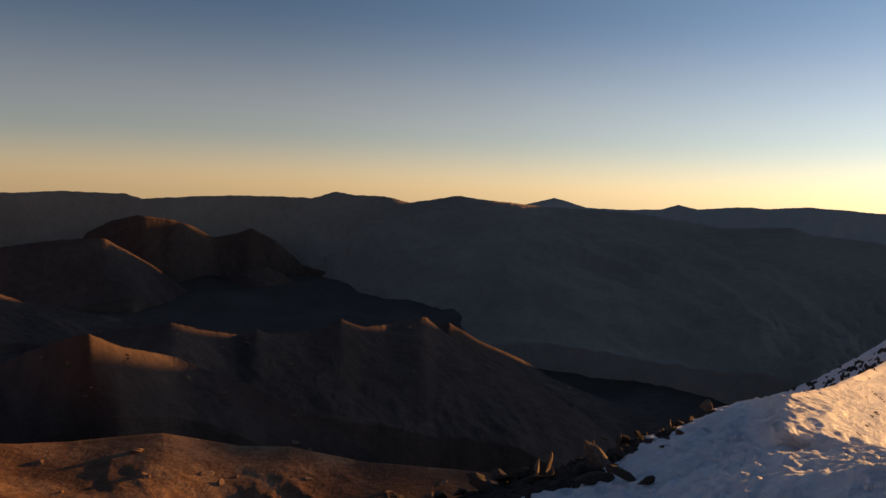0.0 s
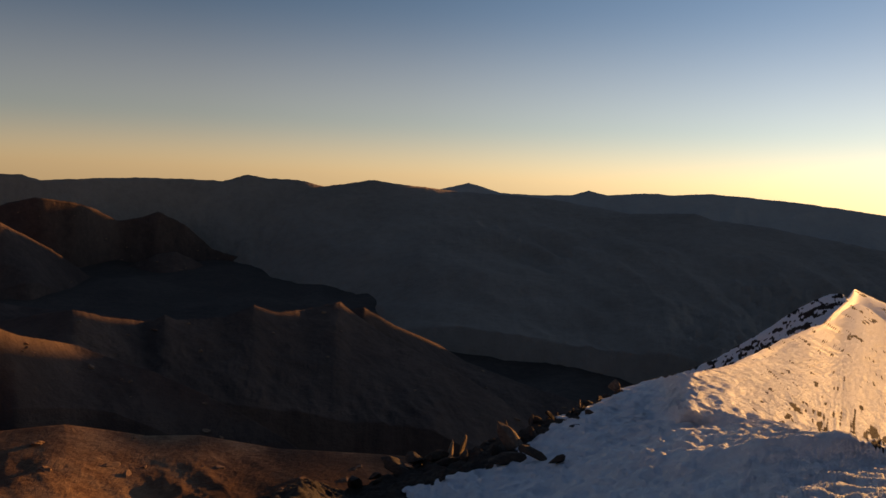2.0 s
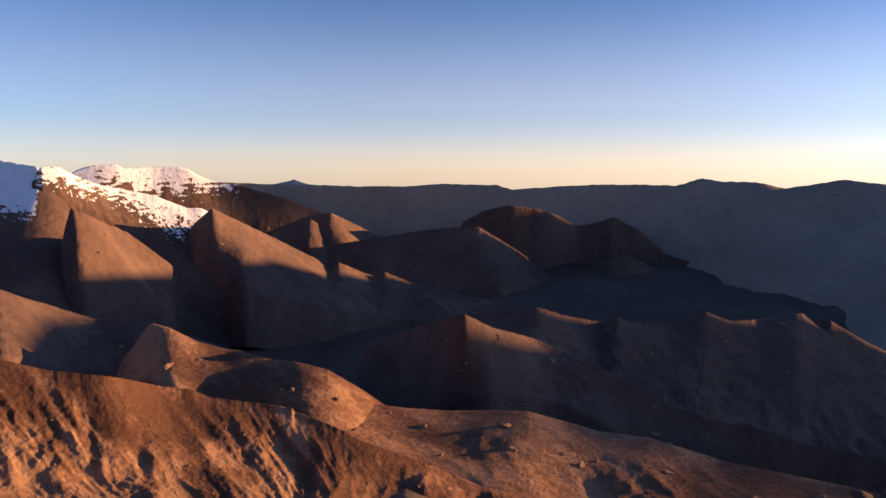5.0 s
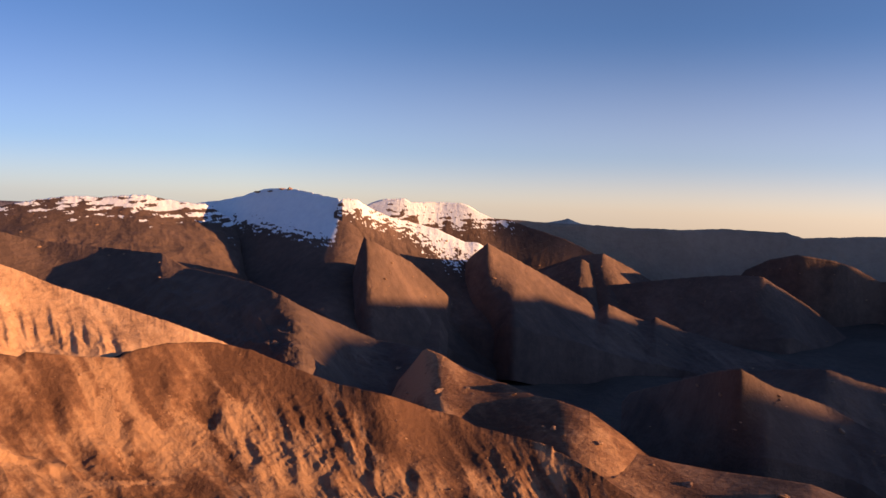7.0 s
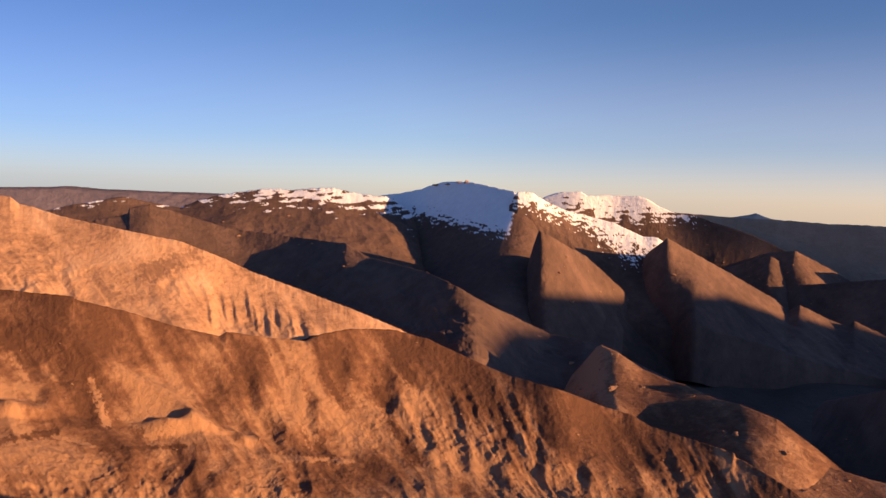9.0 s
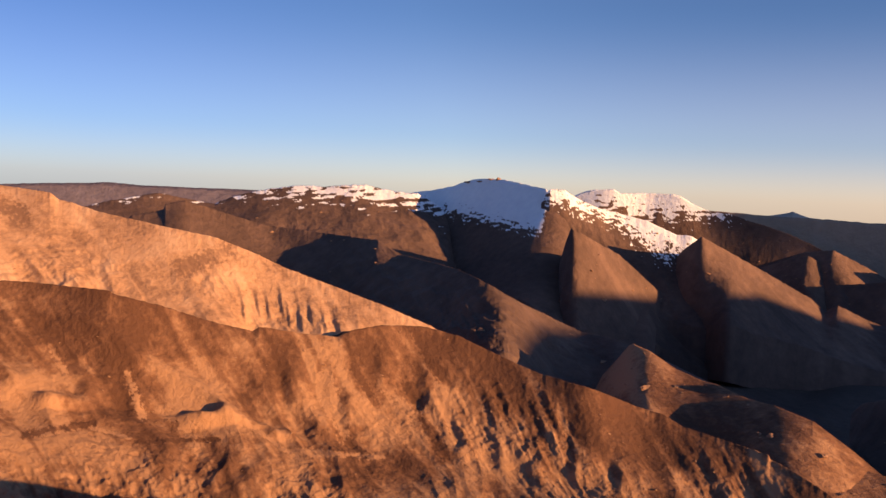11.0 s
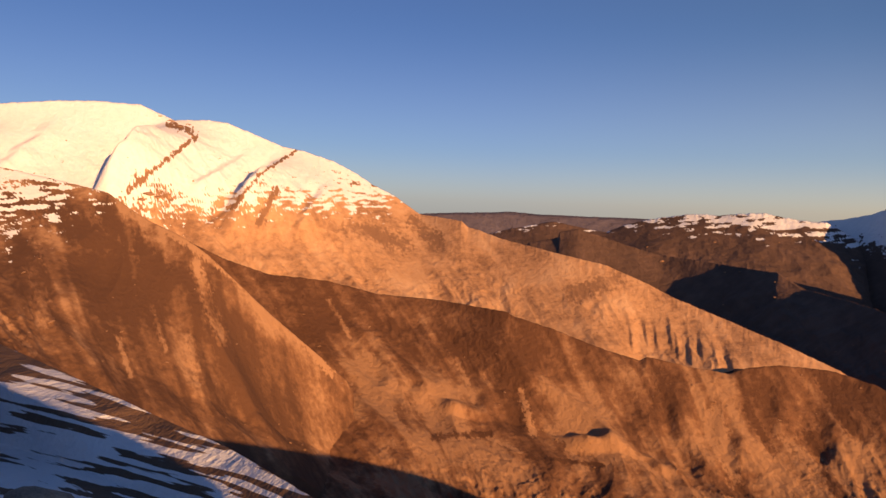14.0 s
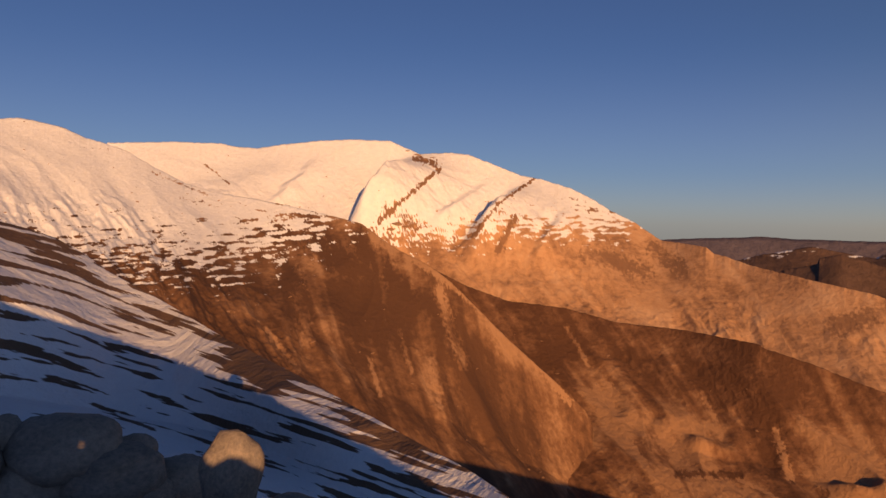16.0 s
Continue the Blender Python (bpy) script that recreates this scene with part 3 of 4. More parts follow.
# At bearing 80 the shade of a hollow is put into the tone.
BLUFF_MARKS = [
    (77.06, -16.26, 76.86, -16.75, 0.50, 0.90), (67.32, -13.65, 65.77, -17.71, 0.46, 0.70), (63.24, -13.98, 60.89, -16.06, 0.54, 0.50),
    (60.38, -15.46, 58.31, -18.29, 0.39, 0.50), (57.95, -17.11, 56.17, -19.70, 0.50, 0.80), (74.01, -15.91, 70.00, -18.65, 0.13, 0.90),
    (69.19, -18.74, 63.04, -19.09, 0.21, 0.90), (80.01, -17.68, 74.56, -17.78, 0.13, -0.80), (60.82, -10.72, 59.07, -13.44, 0.35, -0.90),
    (61.38, -14.32, 58.50, -18.68, 0.50, -0.70), 
    (54.49, -16.34, 51.87, -19.21, 0.42, 0.40), (50.48, -15.27, 48.72, -17.80, 0.39, 0.40), (43.29, -16.83, 41.17, -19.85, 0.35, 0.50),
    (65.31, -13.03, 63.59, -15.55, 0.31, -0.60), (88.87, -14.67, 86.94, -14.83, 0.39, 0.40),
]
ORANGE_MARKS = [
    (77.20, -6.19, 74.50, -5.08, 0.69, -1.00), (70.93, -6.18, 66.37, -9.63, 0.58, -0.40), (79.20, -2.59, 77.54, -5.10, 0.46, 0.50),
]
# Bands of bare rock; the sixth paints a shaded gully dark.
BARE_AND_SHADE_BANDS = [
    (105.67, 4.36, 104.27, 4.03, 0.23, 1.60), (103.86, 3.72, 108.21, -0.15, 0.17, 1.60), (107.82, 0.86, 105.82, -0.32, 0.65, 0.80),
    (97.03, 3.21, 99.81, 1.17, 0.13, 1.30), (99.81, 1.17, 101.39, -1.07, 0.17, 0.90), (98.51, 0.38, 99.57, -2.05, 0.23, 1.30),
    (88.83, -1.67, 87.08, -2.81, 0.50, 0.80), (95.81, 2.02, 93.41, 1.64, 0.19, 0.70), (94.19, 1.04, 91.42, 0.87, 0.15, 0.70),
    (112.52, 1.77, 111.75, 1.51, 0.15, 0.80), (107.46, 4.84, 108.44, 3.23, 0.08, 0.50), (120.15, 3.48, 118.52, 2.21, 0.10, 1.00),
    (93.34, -2.15, 89.39, -3.27, 0.50, 0.80),
]
THIN_SNOW = [
    (123.46, 2.81, 119.97, 1.41, 0.13, 0.90), (127.73, 4.25, 126.29, 4.22, 0.08, 0.90), (121.73, 1.19, 119.25, 0.59, 0.17, 0.80),
    (119.25, 1.81, 114.81, 0.94, 0.13, 0.80), (117.42, -0.26, 112.51, 0.19, 0.17, 0.70), (124.48, 1.75, 123.97, 1.50, 0.08, 0.80),
]
ORANGE_RIDGE_A = [
    (127.66, 2.84, 1500), (126.31, 4.67, 1497), (122.09, 4.93, 1486), (119.16, 4.95, 1479),
    (118.03, 4.77, 1476), (116.7, 4.71, 1473), (114.98, 5.05, 1469), (112.65, 5.37, 1463),
    (110.29, 5.57, 1457), (107.5, 5.57, 1450), (105.28, 4.67, 1438), (103.07, 4.72, 1427),
    (101.86, 4.62, 1421), (100.24, 4.09, 1412), (98.23, 3.33, 1402), (96.63, 3.03, 1394),
    (94.64, 2.38, 1383), (93.05, 1.62, 1375), (91.87, 0.89, 1369), (90.32, 0.21, 1361),
    (88.46, -1.04, 1351), (85.42, -1.45, 1258), (84.89, -1.89, 1240), (84.23, -2.02, 1250),
    (82.61, -2.58, 1200), (78.21, -3.52, 1120), (75.15, -4.1, 1093), (72.8, -5, 1072),
    (70.39, -6.1, 1050), (62.99, -8.71, 970), (59.85, -9.91, 950), (53.74, -12.98, 900),
]
ORANGE_RIDGE_B = [
    (127.63, -3.77, 1100), (110.92, -4.53, 1100), (106.91, -4.88, 1100), (100.83, -5.56, 1090),
    (94.79, -6.97, 1060), (88.93, -8.25, 1000), (81.7, -10.66, 930), (74.26, -12.61, 830),
    (72.36, -13.3, 860), (67.27, -14.63, 780), (59.51, -16.86, 740), (54.92, -18.22, 720),
]
FINS = [
    (73.41, -7.89, 0.65, 1.77), (72.46, -7.72, 0.65, 2.02), (71.72, -8.10, 0.65, 1.61), (70.85, -7.74, 0.73, 2.18),
    (70.29, -8.67, 0.65, 1.61), (69.53, -8.68, 0.81, 2.26), (68.76, -8.68, 0.73, 1.77), (67.91, -9.07, 0.81, 1.77),
    (66.97, -9.45, 0.97, 1.61),
]
orange = tagged(mountain("snowy_mountain", [ORANGE_RIDGE_A, ORANGE_RIDGE_B], ORANGE, 0.05, 130, rough=5, size=60, skew=0.6, stretch=2.5, lobes=10, blunt=4.0, seed=34, back=0.2, marks=ORANGE_MARKS + [(a, b, c, d, w * 1.2, -1.4 * k) for a, b, c, d, w, k in BARE_AND_SHADE_BANDS],
                extra=spurs(*fins([ORANGE_RIDGE_A, ORANGE_RIDGE_B], FINS, 0.22), (104.3, 1456, 109.6, 1195, 84, 40, 150), (97.2, 1410, 101.2, 1190, 40, 32, 180), (97.3, 1390, 102.6, 1200, 13, 18, 70), (99.2, 1405, 104.2, 1230, 12, 18, 60), (94.2, 1345, 97.0, 1180, 11, 15, 60), (116, 1450, 119, 1250, 20, 120, 120), (111.5, 1450, 115.5, 1300, 9, 20, 60)),
                snow=snow_above([(128, -2), (119, -2), (114, -1.5), (108, -1.3), (102, -0.8), (98, -0.3), (94.5, -0.3), (91, -0.1), (88, 3)], 1.1, 1.7, 0.9, gully=0.6, bare=BARE_AND_SHADE_BANDS)),
       "great mountain with a snowy top and pale orange slopes", "mountain", "snow mountains")
BROWN_MOUNTAIN_A = [
    (110.97, -1.33, 900), (106.95, -2.46, 880), (104.52, -3.31, 870), (101.66, -4.7, 860),
    (98.82, -5.67, 855), (94.82, -5.98, 847), (91.27, -6.82, 840), (87.09, -7.11, 833),
    (81.77, -7.78, 775), (81.76, -7.94, 775), (78.67, -8.76, 769), (74.6, -10.11, 760),
    (72.45, -10.57, 756), (72.05, -10.28, 755), (68.96, -10.68, 755), (66.59, -10.86, 755),
    (65.21, -10.25, 761), (63.42, -9.98, 770), (60.18, -9.98, 785), (57.72, -10.54, 775),
    (54.81, -11.76, 763), (51.91, -12.84, 741), (48.23, -13.57, 713), (45, -14.46, 741),
    (43.01, -14.86, 735), (41.83, -15.47, 731), (36.16, -16.52, 704), (36.07, -16.72, 704),
    (33.66, -17.67, 684), (31.22, -18.89, 665), (22.5, -21.93, 650), (16.29, -23.14, 640),
]
BROWN_MOUNTAIN_B = [
    (107, -10, 755), (95, -12.5, 725), (85, -14.5, 700), (75, -16.3, 670),
    (65, -18, 655), (55, -19.3, 642), (45, -20.5, 626), (35, -21.8, 610),
    (22, -24, 596),
]
BROWN_MOUNTAIN_C = [
    (111, -16.2, 620), (95, -18.8, 595), (80, -21.3, 575), (70, -22.6, 560),
    (60, -23.4, 551), (50, -24.2, 541), (40, -25, 528), (22, -27, 512),
]
BROWN_MOUNTAIN_D = [
    (111, -21.7, 490), (80, -25.5, 450), (60, -27.5, 433), (40, -29, 422),
    (22, -31, 412),
]
BROWN_LINES = [[(az, el, r * float(np.interp(az, [16, 30, 45, 58], [0.93, 0.955, 0.985, 1.0]))) for az, el, r in line]
               for line in (BROWN_MOUNTAIN_A, BROWN_MOUNTAIN_B, BROWN_MOUNTAIN_C, BROWN_MOUNTAIN_D)]
BLUFFS = [
    (80.53, -14.34, 1.77, 2.82), (86.19, -15.90, 4.44, 1.21), (76.83, -17.40, 6.05, 1.61), (70.14, -13.08, 2.02, 3.63),
    (66.00, -14.15, 2.42, 4.44), (68.39, -16.21, 2.42, 2.42), (63.67, -11.25, 1.61, 3.23), (60.28, -13.07, 2.42, 4.84),
    (57.58, -16.46, 2.42, 4.44), (55.00, -17.82, 2.42, 3.63), (52.19, -17.15, 2.82, 4.44), (49.31, -17.99, 2.42, 3.63),
    (71.61, -17.82, 3.23, 2.02), (74.88, -16.27, 2.42, 2.42), (46.13, -18.33, 2.42, 3.63), (83.68, -13.05, 2.42, 2.82),
    (88.57, -12.86, 2.82, 3.23), (90.86, -12.03, 2.42, 3.63),
]
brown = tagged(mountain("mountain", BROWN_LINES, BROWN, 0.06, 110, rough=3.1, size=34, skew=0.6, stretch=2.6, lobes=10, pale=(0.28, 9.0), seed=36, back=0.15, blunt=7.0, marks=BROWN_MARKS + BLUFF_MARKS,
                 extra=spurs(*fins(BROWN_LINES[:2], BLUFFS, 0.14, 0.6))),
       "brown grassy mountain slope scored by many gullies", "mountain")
SNOWY_SHOULDER_A = [
    (136.9, 5.73, 900), (132.49, 5.76, 880), (131.56, 5.9, 872), (130.61, 5.79, 865),
    (129, 5.48, 852), (127.67, 4.92, 841), (126.31, 4.56, 830), (125.1, 4.14, 820),
    (123.16, 3.03, 805), (121.34, 2.11, 791), (119.5, 1.63, 777), (117.23, 1.31, 760),
    (114.93, 0.9, 742), (112.58, 0.39, 724), (110.99, 0.03, 712), (109.39, -0.34, 700),
    (108.18, -1.2, 689), (106.96, -2.06, 678), (104.52, -3.23, 655), (102.88, -4.4, 640),
    (101.64, -5.58, 640), (99.99, -7.14, 640), (98.75, -8.3, 648), (96.71, -10, 660),
    (94.67, -11.67, 675), (92.65, -13.47, 680),
]
SNOWY_SHOULDER_B = [
    (136.91, 1.39, 680), (132.49, 0.16, 650), (125.94, -2.29, 620), (121.29, -3.79, 590),
    (116.76, -6.91, 555), (110.83, -10.08, 530), (104.3, -13.94, 525), (98.57, -16.07, 570),
    (92.52, -17.95, 635),
]
SNOWY_SHOULDER_C = [
    (136.92, -3.66, 520), (125.91, -6.76, 500), (116.7, -11.55, 470), (106.69, -16.26, 460),
    (98.49, -19.05, 500), (92.42, -21.18, 565),
]
shoulder = tagged(mountain("snowy_mountain", [SNOWY_SHOULDER_A, SNOWY_SHOULDER_B, SNOWY_SHOULDER_C], SHOULDER, 0.05, 110, rough=4, size=40, skew=0.4, stretch=3.5, lobes=10, pale=(-0.3, 2.2), seed=38, back=0.15, marks=SHOULDER_MARKS, extra=spurs((106.2, 640, 98.0, 545, 9, 22, 40), (104.5, 610, 102.8, 530, 5, 14, 18), (112, 640, 111.5, 560, 4, 16, 20)),
                snow=snow_above([(137, -2.4), (130, -2.6), (124, -3.0), (119, -2.8), (115, -1.5), (112, -0.3), (110, 1.5), (105, 3)], 1.8, 1.9, 1.3, bare=THIN_SNOW)),
       "snow-patched mountain shoulder above a brown scree face", "mountain", "snow mountains")

# range added outside the view; its skyline is shaped for the valley's evening shade
SHADE_SKYLINE = [
    (300, -700), (550, -322), (720, -296), (790, -278), (860, -277), (925, -262), (960, -205), (997, -202), (1104, -280),
    (1118, -150), (1296, -140), (1416, -164), (1436, -292), (1486, -349), (1503, -388), (1535, -430), (1622, -466), (1653, -542), (1685, -690),
    (1720, -420), (1800, -300), (2040, -125), (2090, -129), (2525, -205), (2600, -210), (2937, -366), (3060, -425), (3200, -330), (3320, -290),
    (3378, -352), (3445, -440), (3522, -590), (3570, -590), (3630, -300), (3720, -275), (3760, -300), (3790, -335), (3820, -395), (3860, -420), (3900, -200), (3950, 80), (4600, 80), (5000, 120)]
rv = np.linspace(300, 5000, 941)
rh = 7500 * math.tan(se) + np.interp(rv, *zip(*SHADE_SKYLINE))
rh = rh + 3 * fbm(rv / 120, rv * 0, 3, 50)
ru = 7500 + np.linspace(-1500, 1500, 31)[:, None]
rz = rh[None] - np.abs(ru - 7500) * 0.75 + smooth(np.abs(ru - 7500), 0, 500) * 60 * fbm(rv[None] / 300, ru / 300, 4, 51)
tagged(sheet("mountain_range", ru * SUN_U[0] + rv[None] * SUN_V[0], ru * SUN_U[1] + rv[None] * SUN_V[1], rz, HAZE_PALED),
       "unseen range added towards the low sun to shade the valley", "mountain range", "ranges on the horizon")

# ---- the ridge on which one stands ----
NEAR = [[(60, -45, 1.65), (-70, -45, 1.65)], [(60, -80, 0.29), (-70, -80, 0.29)]]


def drifts(A, R, D):
    """Wind-carved snow: long low drifts and small steps, all across the wind."""
    x, y = -R * np.sin(A), R * np.cos(A)
    u, v = x * SUN_U[0] + y * SUN_U[1], x * SUN_V[0] + y * SUN_V[1]
    near = 1 - smooth(R, 16, 24)
    calm = 1 - 0.75 * smooth(-np.degrees(A), 24, 27) * smooth(R, 14, 15.5)
    small = 0.105 * ridged(u / 0.45, v / 1.2, 3, 81) + 0.05 * fbm(u / 0.17, v / 0.36, 3, 83) + 0.05 * fbm(u / 2.5, v / 3, 2, 85)
    hump = 0.32 * np.exp(-((u - 9.16) / 0.5) ** 2 - ((v - 5.13) / 1.6) ** 2)
    return hump + near * calm * small + (1 - near) * 0.05 * fbm(u / 2.5, v / 6, 3, 87) + 0.03


def bare_ribs(A, E, R, g):
    """Snow with ribs of bare rock on the sunny flank and along the broken edge."""
    n = fbm((A + 0.6 * E) / 1.1, (E - 0.6 * A) / 0.34, 4, 91, 0.65)
    flank = smooth(-A, 24.5, 31) * smooth(R, 13.5, 16)
    mid = np.interp(-A, [30.2, 33.3, 36.5], [-14.2, -14.5, -15.3])
    low = 0.75 * smooth(-A, 29.6, 30.8) * (1 - smooth(np.abs(E - mid), 0.3, 0.9))
    brink = np.interp(-E, [14.0, 15.4, 17.8, 20.0, 22.0], [-19.0, -17.3, -14.0, -10.5, -4.0])
    edge = smooth(A - brink + 1.2 * fbm(A / 1.5, E / 0.7, 3, 95), -0.2, 0.5)
    return np.clip(1.2 - 2.0 * np.maximum(n - 0.30, 0) * flank - low * (0.75 + 1.2 * n) - edge * 1.3, 0, 1)


SUMMIT_RIDGE_A = [
    (41.13, -31.13, 3.2), (24.54, -28.73, 4), (16.24, -25.28, 7), (8.34, -23.15, 11),
    (2.83, -21.38, 16.4), (0.18, -22.03, 14.8), (-3.88, -20.63, 15.3), (-7.96, -19.4, 15.5),
    (-9.98, -18.41, 16.1), (-11.99, -17.62, 16.4), (-13.99, -16.73, 16.9), (-17.53, -15.24, 18.5),
    (-19.44, -14.09, 20.1), (-21.71, -13.19, 20.9), (-23.58, -12.63, 17.2), (-26.5, -11.84, 20.1),
    (-28.23, -10.72, 24.6), (-30.58, -9.17, 35.6), (-31.89, -8.48, 44.9), (-33.11, -6.9, 89.4),
    (-33.61, -5.99, 152), (-35.02, -6.57, 147), (-35.92, -6.87, 133), (-37.61, -8.32, 70.3),
    (-40.39, -14.28, 80), (-46.16, -19.1, 45),
]
SUMMIT_RIDGE_B = [
    (41.18, -32.69, 2.9), (16.2, -26.68, 6.2), (2.78, -22.41, 11), (0.11, -24.18, 12.6),
    (-8.04, -21.37, 13.3), (-12.07, -19.31, 14.3), (-14.03, -17.67, 15.6), (-17.57, -16.08, 16.4),
    (-19.86, -14.73, 17.7), (-22.31, -13.63, 18.9), (-23.61, -13.19, 16.1), (-26.53, -12.32, 18.9),
    (-28.26, -11.2, 22.9), (-30.61, -9.65, 32.1), (-31.92, -8.95, 39.7), (-33.14, -7.37, 71.2),
    (-33.64, -6.46, 127), (-36.01, -8.16, 65.1), (-37.7, -9.69, 44.2), (-40.46, -15.25, 60),
    (-46.27, -20.53, 35),
]
SUMMIT_RIDGE_C = [
    (41.27, -35.68, 2.6), (16.15, -28.73, 5.4), (0.07, -25.58, 11.4), (-12.13, -20.61, 13.1),
    (-16.09, -18.46, 14.1), (-19.94, -16.24, 15.3), (-22.37, -14.75, 16.8), (-23.71, -14.8, 13.8),
    (-25.94, -14.76, 14.5), (-28.49, -15.02, 14.8), (-30.94, -14.96, 15.6), (-36.48, -15.19, 17),
    (-38.15, -16.05, 16.1), (-40.74, -19.04, 14), (-46.62, -24.68, 9),
]
SUMMIT_RIDGE_D = [
    (41.36, -38.5, 2.3), (16.08, -31.68, 4.5), (0.01, -27.63, 9.1), (-12.18, -21.7, 12.1),
    (-16.15, -19.57, 13), (-20, -17.36, 14.1), (-22.44, -15.98, 14.8), (-25.61, -15.43, 14.4),
    (-28.51, -15.31, 13.6), (-32.35, -15.73, 12.1), (-36.55, -16.2, 10.8), (-38.24, -17.35, 10),
    (-40.97, -22.08, 7.5), (-47.09, -29.83, 4),
]
SUMMIT_RIDGE_E = [
    (41.45, -41.14, 2), (15.95, -36.29, 3.6), (-0.15, -32.18, 7), (-16.33, -23.18, 9.4),
    (-27.78, -20.85, 8.5), (-36.92, -21.23, 5.5), (-47.32, -32.24, 3.2),
]
summit = tagged(mountain("snow_ridge", [SUMMIT_RIDGE_A, SUMMIT_RIDGE_B, SUMMIT_RIDGE_C, SUMMIT_RIDGE_D, SUMMIT_RIDGE_E] + NEAR, SNOW, 0.11, 66, rough=0.05, size=1.5, seed=60, back=1.0, fall=1.3, turn=0.5, skirt=0, blunt=0,
                crest=0.02, extra=drifts, snow=bare_ribs),
       "wind-packed snow ridge with a sharp sunlit crest", "snow ridge", kind="structure")
RIDGE_FLANK_A = [
    (-20.99, -13.94, 100), (-22.47, -13.04, 100), (-23.57, -12.48, 100), (-25.38, -11.54, 100),
    (-27.13, -10.24, 100), (-28.83, -8.95, 100), (-30.48, -7.52, 100), (-31.78, -6.67, 100),
    (-32.26, -6.44, 100), (-32.75, -6.36, 100), (-33.28, -6.35, 100), (-33.61, -7, 100),
]
tagged(mountain("snow_ridge", [RIDGE_FLANK_A], SNOW, 0.05, 40, (-5, 0.88), rough=0.6, size=5, skew=0.5, seed=66, back=0.3, turn=0.3, skirt=0, crest=0.04, blunt=2.0,
                snow=lambda A, E, R, g: np.clip(0.62 + 1.2 * fbm(A / 0.9, E / 0.35 + A, 4, 68, 0.6) - 0.9 * smooth(E + 0.72 * A + 29.5, 0.0, 1.2), 0, 1)),
       "shaded snow flank of the ridge with bare rock patches", "snow ridge", kind="structure")
SNOW_SLOPE_A = [
    (140.93, 0.59, 27.0), (135.48, 0.02, 30.9), (132.49, -0.62, 34.1), (130.92, -1.05, 34.7),
    (129.30, -1.65, 34.7), (127.64, -2.67, 33.5), (126.27, -3.78, 32.1), (124.17, -4.99, 30.1),
    (122.37, -6.08, 28.2), (120.53, -7.25, 23.7), (118.64, -8.44, 20.6), (115.56, -10.03, 17.1),
    (112.40, -11.71, 14.1), (109.58, -13.27, 11.9), (106.72, -14.81, 10.8), (103.85, -16.23, 9.6),
    (101.38, -17.38, 8.8), (98.49, -19.05, 7.7), (94.40, -21.34, 6.5), (86.51, -24.97, 5.4),
]
SNOW_SLOPE_B = [
    (140.95, -2.61, 19.5), (135.49, -4.02, 21.3), (132.48, -5.20, 23.1), (129.29, -6.66, 23.5),
    (125.90, -8.24, 24.0), (122.34, -9.67, 22.6), (118.99, -11.03, 17.3), (114.74, -12.93, 13.1),
    (110.74, -15.41, 10.6), (106.66, -17.76, 9.4), (104.19, -19.30, 8.5), (98.40, -22.47, 6.8),
    (94.31, -24.46, 5.8), (86.37, -28.76, 4.8),
]
SNOW_SLOPE_C = [
    (140.98, -8.68, 17.2), (132.48, -11.41, 20.6), (125.88, -12.98, 20.6), (118.57, -14.87, 17.2),
    (110.70, -18.10, 9.9), (94.25, -26.47, 4.9), (86.25, -31.74, 3.9),
]
SNOW_SLOPE_D = [
    (141.03, -19.5, 6.5), (132.48, -21, 6.5), (118, -22.5, 6.3), (110.6, -25, 5.4), (86.01, -37.19, 2.2),
]
NEAR = [[(160, -45, 1.65), (60, -45, 1.65)], [(160, -80, 0.29), (60, -80, 0.29)]]


def streaks(A, E, R, g):
    """Long thin patches of bare ground along the slope, more of them towards its brink."""
    below = np.interp(-A, [-q[0] for q in SNOW_SLOPE_A], [q[1] for q in SNOW_SLOPE_A]) - E
    w = 0.4 * below - 0.6 * E + 0.12 * A
    n = fbm(A / 8.0 + 0.15 * below, w / 0.55, 4, 64, 0.55)
    return np.clip(1.08 + 1.5 * n - 0.80 * np.exp(-below / 3.0) - 0.10 * smooth(115 - A, 0, 8), 0, 1)


slope = tagged(mountain("snow_slope", [SNOW_SLOPE_A, SNOW_SLOPE_B, SNOW_SLOPE_C, SNOW_SLOPE_D] + NEAR, SLOPE, 0.1, 60, rough=0.035, size=8, seed=62, back=0.3, turn=0.4, skirt=0, blunt=0,
                crest=0.0, snow=streaks),
       "snow slope streaked with bare brown ground", "snow slope", kind="structure")


# ---- rocks ----
def stone_material(name, low, mid, high, size):
    m, n, l, bs = material(name, 0.85)
    a = noise_node(n, l, 1 / size, 8, 0.65)
    c = noise_node(n, l, 0.18 / size, 4, 0.5)
    info = n.new("ShaderNodeObjectInfo")
    v = calc(n, l, "ADD", calc(n, l, "MULTIPLY", a.outputs[0], 0.6), calc(n, l, "MULTIPLY", c.outputs[0], 0.3))
    v = calc(n, l, "ADD", v, calc(n, l, "MULTIPLY", info.outputs["Random"], 0.12))
    l.new(ramp(n, l, v, [(0.36, low), (0.5, mid), (0.66, high)]), bs.inputs["Base Color"])
    bp = n.new("ShaderNodeBump")
    bp.inputs["Strength"].default_value, bp.inputs["Distance"].default_value = 0.6, size * 0.4
    l.new(a.outputs[0], bp.inputs["Height"])
    l.new(bp.outputs[0], bs.inputs["Normal"])
    return m


